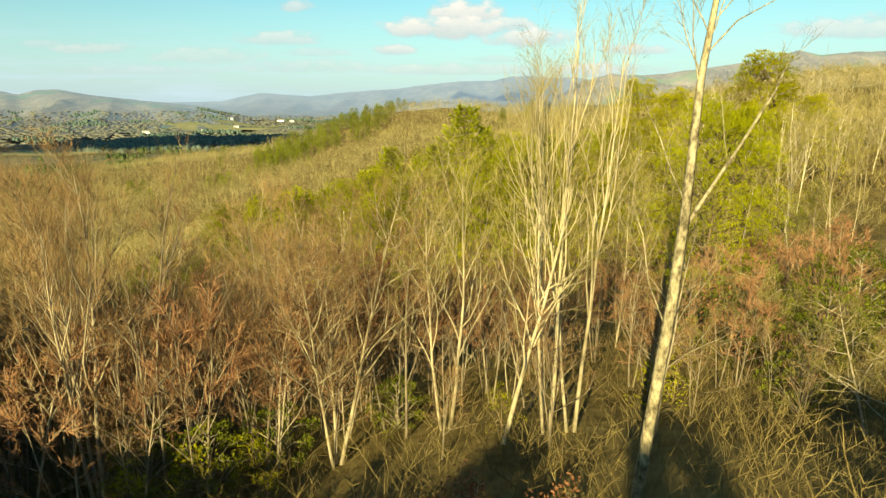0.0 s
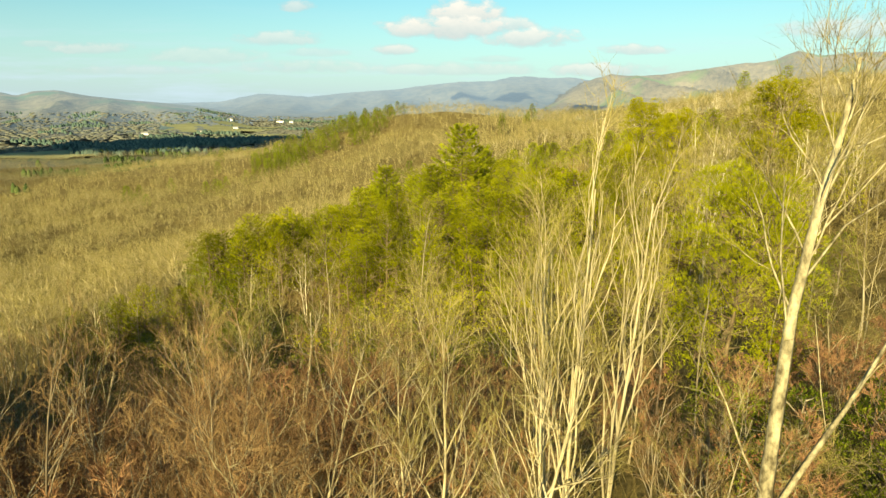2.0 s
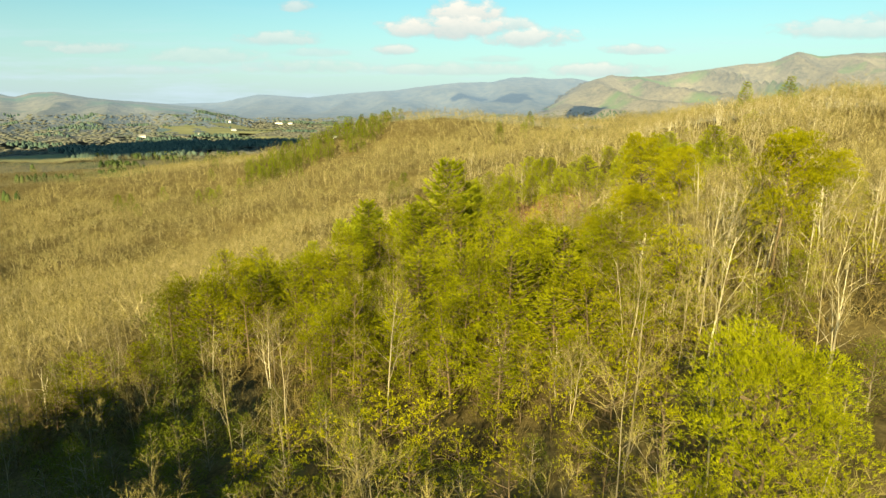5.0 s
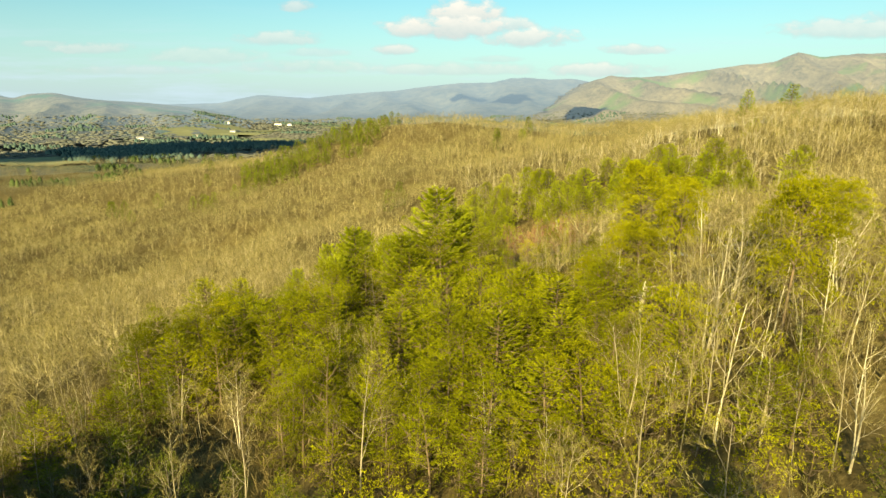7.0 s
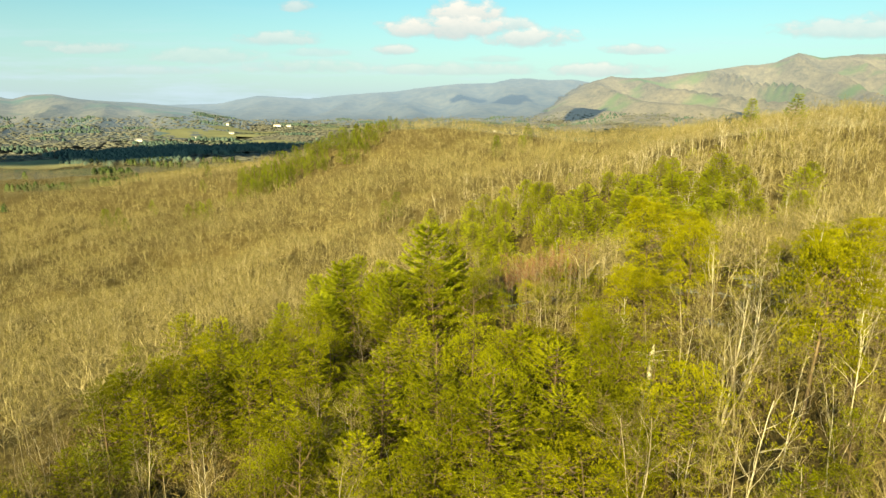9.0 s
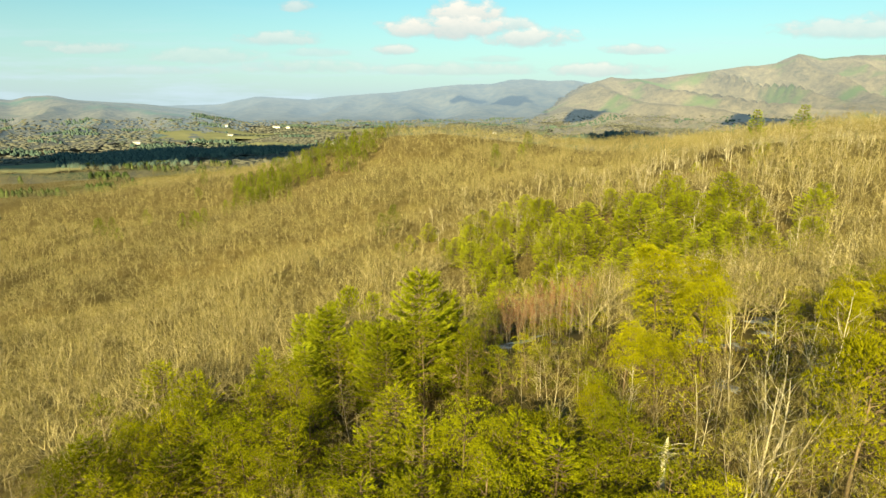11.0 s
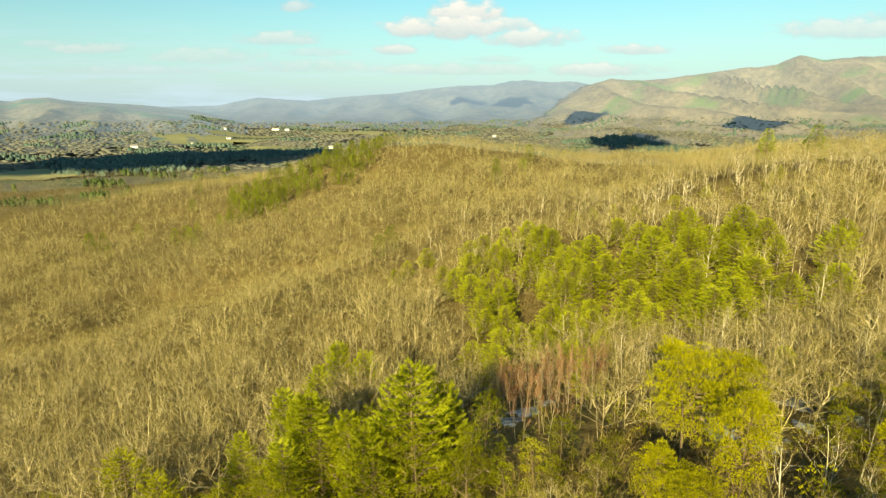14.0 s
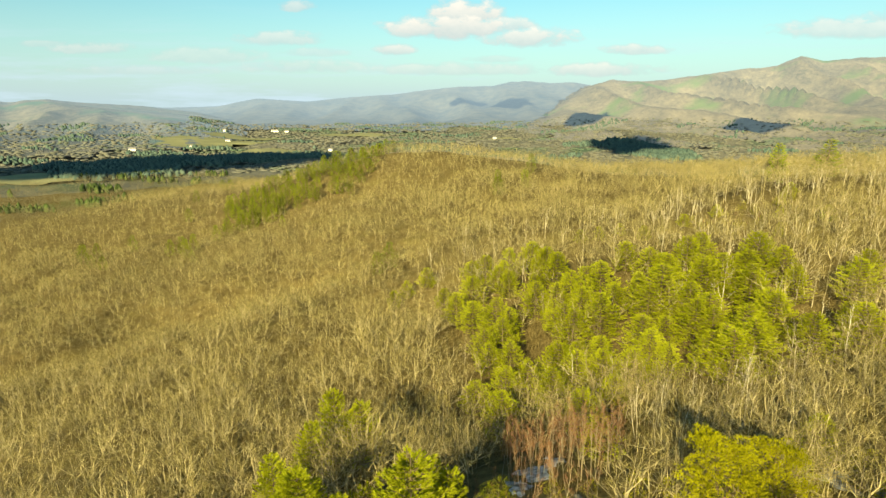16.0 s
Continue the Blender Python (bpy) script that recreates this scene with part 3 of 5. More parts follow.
def make_thing(name, meshes, label, category, group, at, height_unit, height, turn, wide=1.0):
    thing = new(name)
    for part_name, me in zip(("trunk", "crown"), meshes):
        part(part_name, me, thing)
    tagged(thing, label, category, group)
    s = height / height_unit
    thing.matrix_basis = Matrix.LocRotScale((at[0], at[1], gz(*at) - 0.05), Euler((0, 0, turn)), (s * wide, s * wide, s))
    return thing


def plant(protos, places, rng):
    """Sets copies of the trees in protos at (x, y, height)."""
    for k, (x, y, h) in enumerate(places):
        proto, unit, wide = protos[k % len(protos)]
        s = h / unit
        w = s * wide * rng.uniform(0.85, 1.15)
        m = Matrix.LocRotScale((x, y, gz(x, y) - 0.05), Euler((rng.uniform(-.03, .03), rng.uniform(-.03, .03), rng.uniform(0, 6.28))), (w, w, s))
        if proto.get("used"):
            ob = copy_thing(proto, m)
            ob.matrix_basis = m
        else:
            proto["used"] = 1
            proto.matrix_basis = m


def proto_list(name, makers, label, category, group, unit, wide=1.0):
    out = []
    for meshes in makers:
        thing = new(name)
        for part_name, me in zip(("trunk", "crown"), meshes):
            part(part_name, me, thing)
        tagged(thing, label, category, group)
        out.append((thing, unit, wide))
    return out


rng = random.Random(11)
nrng = np.random.RandomState(12)

# ---- conifers ----
pitch = proto_list("pine_tree", [pitch_pine_meshes(18, 100 + k, NEEDLE_YELLOW, light=1.2, needle_w=0.065, size=0.34, radius=0.29, tufts=12) for k in range(4)], "tall pine with a rounded clumpy yellow-green crown", "pine", "pines on the slope", 18, 1.1)
white = proto_list("white_pine", [white_pine_meshes(18, 200 + k, NEEDLE_GREEN, light=0.9, base=0.16, radius=0.34, step=1.5, power=0.6, droop=0.02, size=0.48, width=0.085, blades=7, dense=17, spread=0.40) for k in range(3)], "white pine with tiers of feathery sunlit green boughs", "pine", "white pine stand", 18)
white_far = proto_list("white_pine", [white_pine_meshes(14, 220 + k, NEEDLE_GREEN, light=0.8, radius=0.36, step=1.05, power=0.72, droop=0.06, size=0.6, width=0.12, blades=5, sides=2, dense=6.5, spread=0.42) for k in range(5)], "white pine with tiers of feathery sunlit green boughs", "pine", "white pine stand", 14, 1.45)
young = proto_list("young_conifer", [white_pine_meshes(13, 300 + k, NEEDLE_MID, light=0.75, dense=6.5, base=0.08, radius=0.36, step=0.95, power=0.6, droop=-0.08, width=0.08, size=0.45, blades=6) for k in range(2)]
                   + [pitch_pine_meshes(13, 310 + k, NEEDLE_DARK if k % 2 else NEEDLE_MID, light=0.72, crown_from=0.12, radius=0.27, needle_w=0.036, size=0.23, tufts=11) for k in range(2)], "dense olive-green conifer growing in the thicket", "conifer", "conifer thicket", 13, 1.12)
thicket = proto_list("bushy_pine", [pitch_pine_meshes(11, 370 + k, (NEEDLE_DARK, NEEDLE_MID, NEEDLE_DARK, NEEDLE_YELLOW)[k], light=0.66, crown_from=0.12, radius=0.30, needle_w=0.036, size=0.23, tufts=11) for k in range(4)], "bushy yellow-olive pine crowded in the thicket", "pine", "conifer thicket", 11, 1.2)
scrub = proto_list("scrub_pine", [pitch_pine_meshes(6, 350 + k, NEEDLE_YELLOW, light=0.30, crown_from=0.08, radius=0.42, tufts=5) for k in range(4)], "low bushy yellow-green pine on the slope", "pine", "scrub pines", 6, 1.2)
# coarse pines, used only for the unseen trees that cast shade
shade_tree = proto_list("white_pine", [white_pine_meshes(14, 240 + k, NEEDLE_GREEN, light=0.5, radius=0.36, step=1.3, power=0.7, size=1.1, width=0.4, blades=5, sides=2) for k in range(2)], "white pine with tiers of feathery sunlit green boughs", "pine", "white pine stand", 14)
ridge_pine = proto_list("ridge_pine", [white_pine_meshes(14, 280 + k, NEEDLE_RIDGE, light=0.6, radius=0.30, step=1.3, power=0.7, droop=0.04, size=0.7, width=0.17, blades=4, sides=2, dense=6.0, spread=0.4) for k in range(4)], "olive-green pine standing among leafless ridge woods", "pine", "ridge pines", 14, 1.15)
big_pine = proto_list("white_pine", [pitch_pine_meshes(12.5, 260, NEEDLE_MID, light=1.7, crown_from=0.06, radius=0.38, needle_w=0.024, size=0.24, needle_n=7, tufts=13)], "full bushy white pine with soft upturned needle tufts", "pine", "white pine stand", 12.5)
holly = proto_list("evergreen_tree", [evergreen_meshes(11, 400 + k, 2400, 0.28, 0.2) for k in range(2)], "leafy bright green evergreen among bare trees", "evergreen tree", "evergreens on the slope", 11)

plant(big_pine, [(17.5, 40, 12.5)], rng)
plant(pitch, [(39.5, 125, 17), (48.0, 130, 14), (43, 116, 14), (35, 110, 11), (33, 117, 10), (43.5, 87, 18), (59, 113, 12), (66, 122, 11), (76, 125, 12), (26, 104, 9)], rng)
plant(white, [(4.5, 130, 22), (-12, 141, 18), (-14, 133, 14), (-2, 127, 16), (9, 134, 17), (-15, 186, 19), (-9, 181, 16), (-17, 170, 16), (-20, 156, 16), (-14, 149, 15), (-25, 146, 13), (-6, 138, 15)], rng)
plant(white_far, [(1, 334, 10), (-8, 330, 9), (-13, 324, 9), (9, 309, 10), (21, 323, 12), (27, 321, 13), (31, 303, 12), (37, 316, 14), (45, 311, 15), (49, 299, 14), (40, 265, 14), (51, 287, 14),
              (57, 265, 14), (53, 252, 13), (46, 244, 12), (30, 252, 12), (27, 243, 12), (21, 240, 12), (22, 232, 11), (40, 219, 13), (43, 213, 13), (49, 208, 13), (25, 212, 13), (22, 195, 13), (17, 213, 10)], rng)
plant(white_far, [(78, 264, 14), (70, 251, 14), (70, 240, 14), (80, 254, 15), (89, 261, 16), (80, 233, 14), (77, 222, 14), (90, 246, 14), (95, 248, 14), (102, 248, 14), (98, 236, 14), (80, 196, 15), (76, 202, 13),
              (73, 203, 12), (63, 216, 12), (114, 248, 12), (129, 233, 14), (123, 228, 14), (101, 226, 9), (111, 212, 9), (67, 151, 9), (38, 168, 9), (53, 270, 12), (62, 248, 13), (75, 280, 12), (70, 225, 10)], rng)
plant(young, [(-43, 143, 16), (-32, 131, 15), (-50, 135, 13), (-16, 107, 13), (-22, 112, 13), (-24, 105, 13), (-10, 108, 13), (12, 120, 13), (2, 109, 13), (6, 99, 14), (10, 96, 15), (13, 93, 14), (16, 94, 14),
              (18, 93, 13), (22, 90, 12), (24, 90, 11), (-3, 101, 11), (0, 100, 13), (4, 90, 12), (8, 82, 14), (11, 81, 14), (15, 84, 11), (-11, 84, 11), (-8, 86, 10)], rng)
plant(young, [(18, 83, 12), (21, 82, 11), (6, 80, 12), (3, 76, 12), (26, 86, 9), (28, 82, 10), (40, 75, 9), (35, 69, 8), (33, 70, 8), (-37, 121, 12), (0, 77, 9), (16, 80, 8), (12, 77, 7), (30, 81, 9), (27, 105, 10),
              (16, 70, 7), (20, 75, 8), (9, 70, 7), (24, 78, 8), (-31, 116, 14), (-27, 122, 12)], rng)

def zone(x, y, rx, ry, gap, h0, h1, avoid=()):
    """Trees spread through an oval of the plan, a gap apart."""
    out = []
    for _ in range(int(14 * rx * ry / gap ** 2)):
        a, q = nrng.uniform(0, 6.2832), nrng.uniform(0, 1) ** 0.5
        px, py = x + rx * q * math.cos(a), y + ry * q * math.sin(a)
        if all((px - ox) ** 2 + (py - oy) ** 2 > gap * gap for ox, oy, _ in out):
            out.append((px, py, float(nrng.uniform(h0, h1))))
    return out


plant(young, zone(9, 90, 22, 15, 5.4, 9, 14), rng)
plant(thicket, zone(9, 88, 24, 17, 5.2, 8, 13), rng)
plant(young, zone(-26, 116, 18, 15, 5.6, 10, 15), rng)
plant(thicket, zone(-24, 114, 18, 14, 5.4, 9, 14), rng)
plant(scrub, zone(12, 64, 26, 15, 4.0, 3.5, 6.5), rng)
plant(scrub, zone(36, 96, 26, 18, 5.0, 4, 8), rng)
plant(scrub, zone(68, 104, 18, 16, 5.5, 3.5, 7), rng)
plant(white_far, zone(80, 234, 34, 34, 13.0, 12, 18), rng)
plant(white_far, zone(34, 268, 22, 50, 13.0, 11, 15), rng)
plant(white_far, zone(42, 206, 14, 24, 12.0, 10, 14), rng)
plant(white_far, zone(86, 205, 26, 14, 11.0, 10, 15), rng)
plant(young, zone(2, 132, 13, 9, 5.0, 10, 15), rng)
plant(thicket, zone(20, 124, 14, 8, 5.0, 6, 9), rng)
plant(thicket, [(60, 113, 8), (72, 117, 9), (57.5, 121, 9), (64, 128, 9), (70, 129, 8), (75, 136, 10), (82, 140, 11)], rng)
plant(ridge_pine, zone(-122, 622, 70, 56, 10.5, 12, 18), rng)
plant(ridge_pine, zone(-66, 690, 24, 40, 14.0, 10, 16), rng)
plant(holly, zone(-43, 92, 12, 14, 6.0, 6, 9), rng)
plant(young, zone(-46, 92, 13, 13, 8.5, 7, 10), rng)
plant(holly, zone(-27, 62, 9, 12, 4.5, 5, 8), rng)
plant(holly, [(-43, 111, 12), (-37, 98, 10), (-32, 100, 9), (-24, 73, 8), (-26, 78, 10), (-4, 66, 6), (-45, 120, 12), (-12, 62, 5), (24, 58, 6), (30, 52, 6), (10, 55, 5), (36, 58, 6)], rng)
plant(scrub, zone(112, 300, 45, 24, 11.0, 3, 5.5), rng)
plant(scrub, zone(134, 318, 24, 8, 6.5, 2.5, 4.5), rng)
ridge_pines = [(-184, 649, 13), (-172, 645, 12), (-157, 630, 13), (-132, 595, 12), (-163, 695, 13), (-72, 611, 13), (-61, 584, 12), (-110, 588, 13), (-98, 576, 12), (-78, 572, 13), (-115, 526, 11), (-167, 550, 11),
               (-182, 506, 11), (-172, 491, 10), (-251, 500, 11), (-237, 490, 11), (65, 487, 14), (45, 470, 13), (172, 366, 21), (190, 356, 20), (-67, 560, 12), (-126, 613, 12), (-57, 714, 14), (-66, 716, 13), (-74, 700, 12), (-90, 640, 14), (-100, 660, 14), (-120, 655, 14)]
plant(ridge_pine, ridge_pines, rng)
plant(ridge_pine, [(-261, 507, 16), (-264, 513, 15), (-254, 514, 14), (-231, 524, 15), (-190, 517, 16), (-183, 521, 15), (-197, 512, 14), (-186, 512, 15), (-163, 541, 16), (-153, 545, 16), (-170, 534, 14),
                   (-20, 376, 16), (-26, 372, 14), (-250, 700, 15), (-265, 845, 16), (-272, 840, 15), (-222, 610, 14), (46, 480, 16), (75, 531, 16)], rng)
plant(ridge_pine, zone(-142, 562, 17, 15, 8.5, 14, 18), rng)
plant(white_far, [(77, 328, 7), (70, 332, 7), (86, 327, 6), (91, 311, 7), (110, 318, 6), (125, 322, 6), (150, 318, 6), (160, 330, 7), (140, 300, 6), (152, 290, 7), (132, 285, 6)], rng)


# ---- bare trees: near ----
bare_kinds = [bare_tree_meshes(14, 500 + k, BARK_PALE if k % 2 else BARK_GREY, TWIG, stems=1 + (k % 4 == 3), twig_w=0.03, limbs=(9, 4), twigs=(7, 8), radius=0.085, limb_r=0.42) for k in range(8)]
bare = proto_list("bare_tree", bare_kinds, "leafless pale-barked tree with fine tan twigs", "tree", "bare winter trees", 14)
plant(bare, [(-7, 91, 13), (-2, 86, 14), (-17, 85, 12), (23, 76, 13), (28, 71, 14), (27, 72, 12), (44, 94, 16), (34, 86, 18), (37, 88, 15), (21, 97, 14), (27, 99, 12), (22, 112, 12), (-55, 119, 12), (-59, 116, 12), (34, 67, 8),
             (32, 71, 9), (-5, 118, 12), (-16, 67, 13), (-12, 71, 14), (0, 43, 12), (-2, 72, 15), (18, 58, 15), (14, 47, 12), (15, 65, 9), (21, 51, 14), (36, 65, 13)], rng)
plant(bare, [(30, 46, 12), (-47, 80, 9), (-56, 105, 11), (-30, 76, 9), (-9, 60, 9), (-39, 68, 8), (-41, 90, 11), (48, 187, 13), (51, 190, 13), (61, 183, 13), (54, 185, 12), (58, 186, 12), (64, 174, 13), (65, 167, 13), (75, 177, 14),
             (84, 185, 13), (89, 183, 14), (91, 176, 14), (53, 232, 11), (8, 196, 13), (5, 192, 12), (-13, 239, 13), (-5, 229, 12), (15, 240, 13), (74, 157, 12), (78, 172, 12), (84, 166, 11)], rng)

# ---- bare trees: the woods on the slopes ----
def simple_bare(seed, limbs, subs, twigs, w, trunk=0.007, limb_w=0.0036):
    """A light bare tree of unit height, its limbs fanning into a domed brush of twigs, for woods seen from afar."""
    r = random.Random(seed)
    s = Soup()
    lean = Vector((r.uniform(-.08, .08), r.uniform(-.08, .08), 1))
    s.tube([Vector((0, 0, -0.03)), lean * 0.4, lean * 0.66], [trunk, trunk * 0.75, trunk * 0.25], 3)
    heart = lean * 0.40
    fine = []
    for k in range(limbs):
        a = k * 2.4 + r.uniform(-.5, .5)
        e = math.radians(14 + 64 * (k + r.random()) / limbs)
        out = Vector((math.cos(a) * math.cos(e) * 0.44, math.sin(a) * math.cos(e) * 0.44, math.sin(e) * 0.46))
        tip = heart + out * r.uniform(0.72, 1.0)
        p0 = lean * r.uniform(0.22, 0.48)
        p1 = p0.lerp(tip, 0.5) + Vector((math.cos(a) * 0.05, math.sin(a) * 0.05, r.uniform(-.05, .0)))
        side = Vector((-math.sin(a), math.cos(a), r.uniform(-.5, .5))).normalized() * limb_w
        b = len(s.v)
        s.v += [p0 - side, p0 + side, p1 + side * 0.7, p1 - side * 0.7, tip]
        s.f += [(b, b + 1, b + 2, b + 3), (b + 3, b + 2, b + 4)]
        for _ in range(subs):
            u = r.uniform(0.3, 1.0)
            q = p0.lerp(p1, u * 2) if u < 0.5 else p1.lerp(tip, u * 2 - 1)
            d = (out.normalized() + rand_dir(r) * 0.7 + Vector((0, 0, 0.2))).normalized() * r.uniform(0.12, 0.24)
            s.blade(q, d, limb_w * 1.0, r)
            fine.append((q, d))
    wood = len(s.f)
    for q, d in fine:
        for _ in range(twigs):
            p = q + d * r.uniform(0.15, 1.0)
            s.blade(p, (d.normalized() + rand_dir(r) * 0.85 + Vector((0, 0, 0.10))).normalized() * r.uniform(0.07, 0.15), w, r)
    return s.arrays(wood)


def woods(y0, y1, gap, half, slope):
    """A jittered grid of places over the hillside between two lines of the plan."""
    ys = np.arange(y0, y1, gap)
    pts = []
    for yy in ys:
        w0, w1 = -(half + slope * yy), half + slope * yy
        xs = np.arange(w0, w1, gap)
        pts.append(np.stack([xs, np.full(len(xs), yy)], -1))
    p = np.concatenate(pts)
    return p + nrng.uniform(-0.48, 0.48, p.shape) * gap


def inside(p, x, y, rx, ry):
    return ((p[:, 0] - x) / rx) ** 2 + ((p[:, 1] - y) / ry) ** 2 < 1


def keep_open(p):
    """Takes out places in the conifer stands, the clearing and on the valley floor."""
    k = (ground(p[:, 0], p[:, 1]) > -79) & (p[:, 0] > -392 + 12 * np.sin(p[:, 1] / 37.0)) & (p[:, 1] < 1040 - 0.25 * p[:, 0])
    thin = nrng.uniform(0, 1, len(p))
    k &= ~(inside(p, 8, 92, 26, 20) & (thin < 0.85))
    k &= ~(inside(p, 78, 235, 42, 42) & (thin < 0.85))
    k &= ~(inside(p, 35, 265, 28, 60) & (thin < 0.75))
    k &= ~(inside(p, -30, 120, 22, 24) & (thin < 0.85))
    k &= ~(inside(p, -2, 132, 18, 12) & (thin < 0.8))
    k &= ~(inside(p, 45, 118, 30, 14) & (thin < 0.8))
    k &= ~(inside(p, -122, 615, 75, 66) & (thin < 0.6))
    k &= ~(inside(p, 135, 318, 34, 15) & (thin < 0.8))
    k &= ~(inside(p, 24, 150, 14, 12) & (thin < 0.8))
    k &= ~(inside(p, 22, 147, 15, 11) & (thin < 0.95))
    k &= ~(inside(p, 30, 162, 15, 15) & (thin < 0.95))
    k &= ~(inside(p, 60, 180, 22, 12) & (thin < 0.7))
    k &= ~(inside(p, 119, 310, 24, 15) & (thin < 0.85))
    k &= ~(inside(p, 20, 124, 17, 14) & (thin < 0.85))
    return p[k]


BARK_STUFF = material("bark_woods", (0.14, 0.112, 0.06), (0.47, 0.395, 0.212), 0.8, 0.85, island=0.9)

# the nearest woods: trees of their own
near = keep_open(woods(34, 175, 5.4, 14, 0.62))
near = near[~inside(near, -42, 92, 16, 16) | (nrng.uniform(0, 1, len(near)) < 0.35)]
near = near[~inside(near, -25, 66, 22, 26) | (nrng.uniform(0, 1, len(near)) < 0.12)]
near = near[~inside(near, 12, 64, 34, 24) | (nrng.uniform(0, 1, len(near)) < 0.10)]
order = np.argsort(np.hypot(near[:, 0], near[:, 1]))
own, rest = near[order[:170]], near[order[170:]]
plant(bare, [(float(x), float(y), float(h)) for (x, y), h in zip(own, nrng.uniform(6.5, 11.0, len(own)))], rng)
kinds_near = [simple_bare(900 + k, 10, 5, 6, 0.0027, 0.0046, 0.0052) for k in range(8)]
kinds_mid = [simple_bare(930 + k, 8, 4, 6, 0.0050, 0.0038, 0.0042) for k in range(8)]
kinds_far = [simple_bare(960 + k, 5, 2, 4, 0.013, 0.0034, 0.0040) for k in range(8)]
rest = np.concatenate([rest, keep_open(woods(175, 300, 6.6, 30, 0.80))])
v, f, kd = scatter(kinds_near, rest[:, 0], rest[:, 1], nrng.uniform(10.5, 15.5, len(rest)) * (1 + 0.16 * roll(rest[:, 0], rest[:, 1], 55)), nrng, wide=1.3)
tagged(new("woods_near", raw_mesh("woods_near", v, f, BARK_STUFF, TWIG, kd)), "leafless tan woods covering the hillside", "woods", kind="stuff")
mid = keep_open(woods(300, 520, 7.4, 30, 0.80))
v, f, kd = scatter(kinds_mid, mid[:, 0], mid[:, 1], nrng.uniform(11, 15.5, len(mid)) * (1 + 0.16 * roll(mid[:, 0], mid[:, 1], 55)), nrng, wide=1.18)
tagged(new("woods_middle", raw_mesh("woods_middle", v, f, BARK_STUFF, FAR_WOOD, kd)), "leafless tan woods on the farther slope", "woods", kind="stuff")
far = keep_open(woods(520, 1100, 8.8, 30, 0.80))
v, f, kd = scatter(kinds_far, far[:, 0], far[:, 1], nrng.uniform(10.5, 15, len(far)) * (1 + 0.16 * roll(far[:, 0], far[:, 1], 55)), nrng, wide=1.18)
tagged(new("woods_far", raw_mesh("woods_far", v, f, BARK_STUFF, FAR_WOOD, kd)), "leafless woods on the distant ridge", "woods", kind="stuff")

# the woods go on beside and behind the camera's way
side = woods(-70, 110, 8.5, 95, 0.9)
side = side[(np.abs(side[:, 0]) > 16 + 0.74 * np.maximum(side[:, 1], 0)) & ((np.abs(side[:, 0] + 35) > 45) | (side[:, 1] < -22))]
v, f, kd = scatter(kinds_mid, side[:, 0], side[:, 1], nrng.uniform(8, 12, len(side)), nrng, wide=1.2)
tagged(new("woods_beside", raw_mesh("woods_beside", v, f, BARK_STUFF, TWIG, kd)), "leafless tan woods on the hilltop", "woods", kind="stuff")

# pale-barked trees on the brighter slopes
pale = proto_list("pale_tree", [bare_tree_meshes(13, 560 + k, BARK_WHITE, TWIG, stems=1 + (k == 1), limbs=(8, 3), twigs=(3, 3), sub=1, open=(28, 62), twig_w=0.035, radius=0.11, limb_r=0.45) for k in range(4)], "pale white-barked bare tree among brown woods", "tree", "pale bare trees", 13)
plant(pale, [(-4, 95, 10.5), (-19, 89, 10.7), (15, 72, 7), (26, 84, 10), (30, 72, 14), (33, 70, 9), (40, 77, 11), (43, 73, 9), (37, 79, 10), (28, 78, 8), (42, 210, 14), (72, 180, 12.4), (49, 199, 14), (10, 78, 9), (2, 84, 9), (-8, 100, 10), (-30, 98, 9), (-50, 108, 10), (-54, 96, 9), (46, 84, 12), (52, 92, 12), (36, 100, 12)], rng)
plant(pale, zone(104, 176, 38, 34, 9.0, 10, 15) + zone(58, 172, 14, 22, 8.0, 10, 14) + zone(66, 100, 26, 22, 6.5, 9, 15) + zone(120, 235, 30, 25, 11.0, 10, 15), rng)
far_pale = np.array([q[:2] for q in zone(175, 310, 75, 60, 8.5, 1, 2) + zone(60, 340, 60, 40, 11.0, 1, 2) + zone(110, 260, 40, 30, 11.0, 1, 2)])
v, f, kd = scatter([simple_bare(980 + k, 8, 3, 3, 0.005, 0.0066, 0.0042) for k in range(5)], far_pale[:, 0], far_pale[:, 1], nrng.uniform(12, 18, len(far_pale)), nrng)
tagged(new("pale_woods", raw_mesh("pale_woods", v, f, BARK_WHITE, TWIG, kd)), "pale-trunked bare trees along the ridge", "woods", kind="stuff")

# a broken dead tree on the slope, and the large pale forked trees round it
def snag_meshes():
    r = random.Random(77)
    wood, stubs = Soup(), Soup()
    pts = [Vector(p) for p in ((0, 0, -0.4), (0.1, 0, 3), (0.25, 0.1, 6), (0.35, 0.1, 8.6), (0.5, 0.1, 9.3))]
    wood.tube(pts, [0.42, 0.36, 0.3, 0.24, 0.05], 7)
    for k in range(13):
        q = pts[2].lerp(pts[3], r.random())
        w = r.uniform(0, 6.28)
        d = Vector((math.cos(w), math.sin(w), r.uniform(-0.25, 0.3))) * r.uniform(1.0, 3.2)
        stubs.tube([q, q + d * 0.5 + Vector((0, 0, 0.15)), q + d], [0.07, 0.045, 0.012], 4)
        for _ in range(3):
            stubs.blade(q + d * r.uniform(0.4, 0.9), (d.normalized() + rand_dir(r) * 0.8) * r.uniform(0.3, 0.8), 0.04, r)
    return wood.mesh("trunk", BARK_WHITE, True), stubs.mesh("branches", BARK_WHITE)


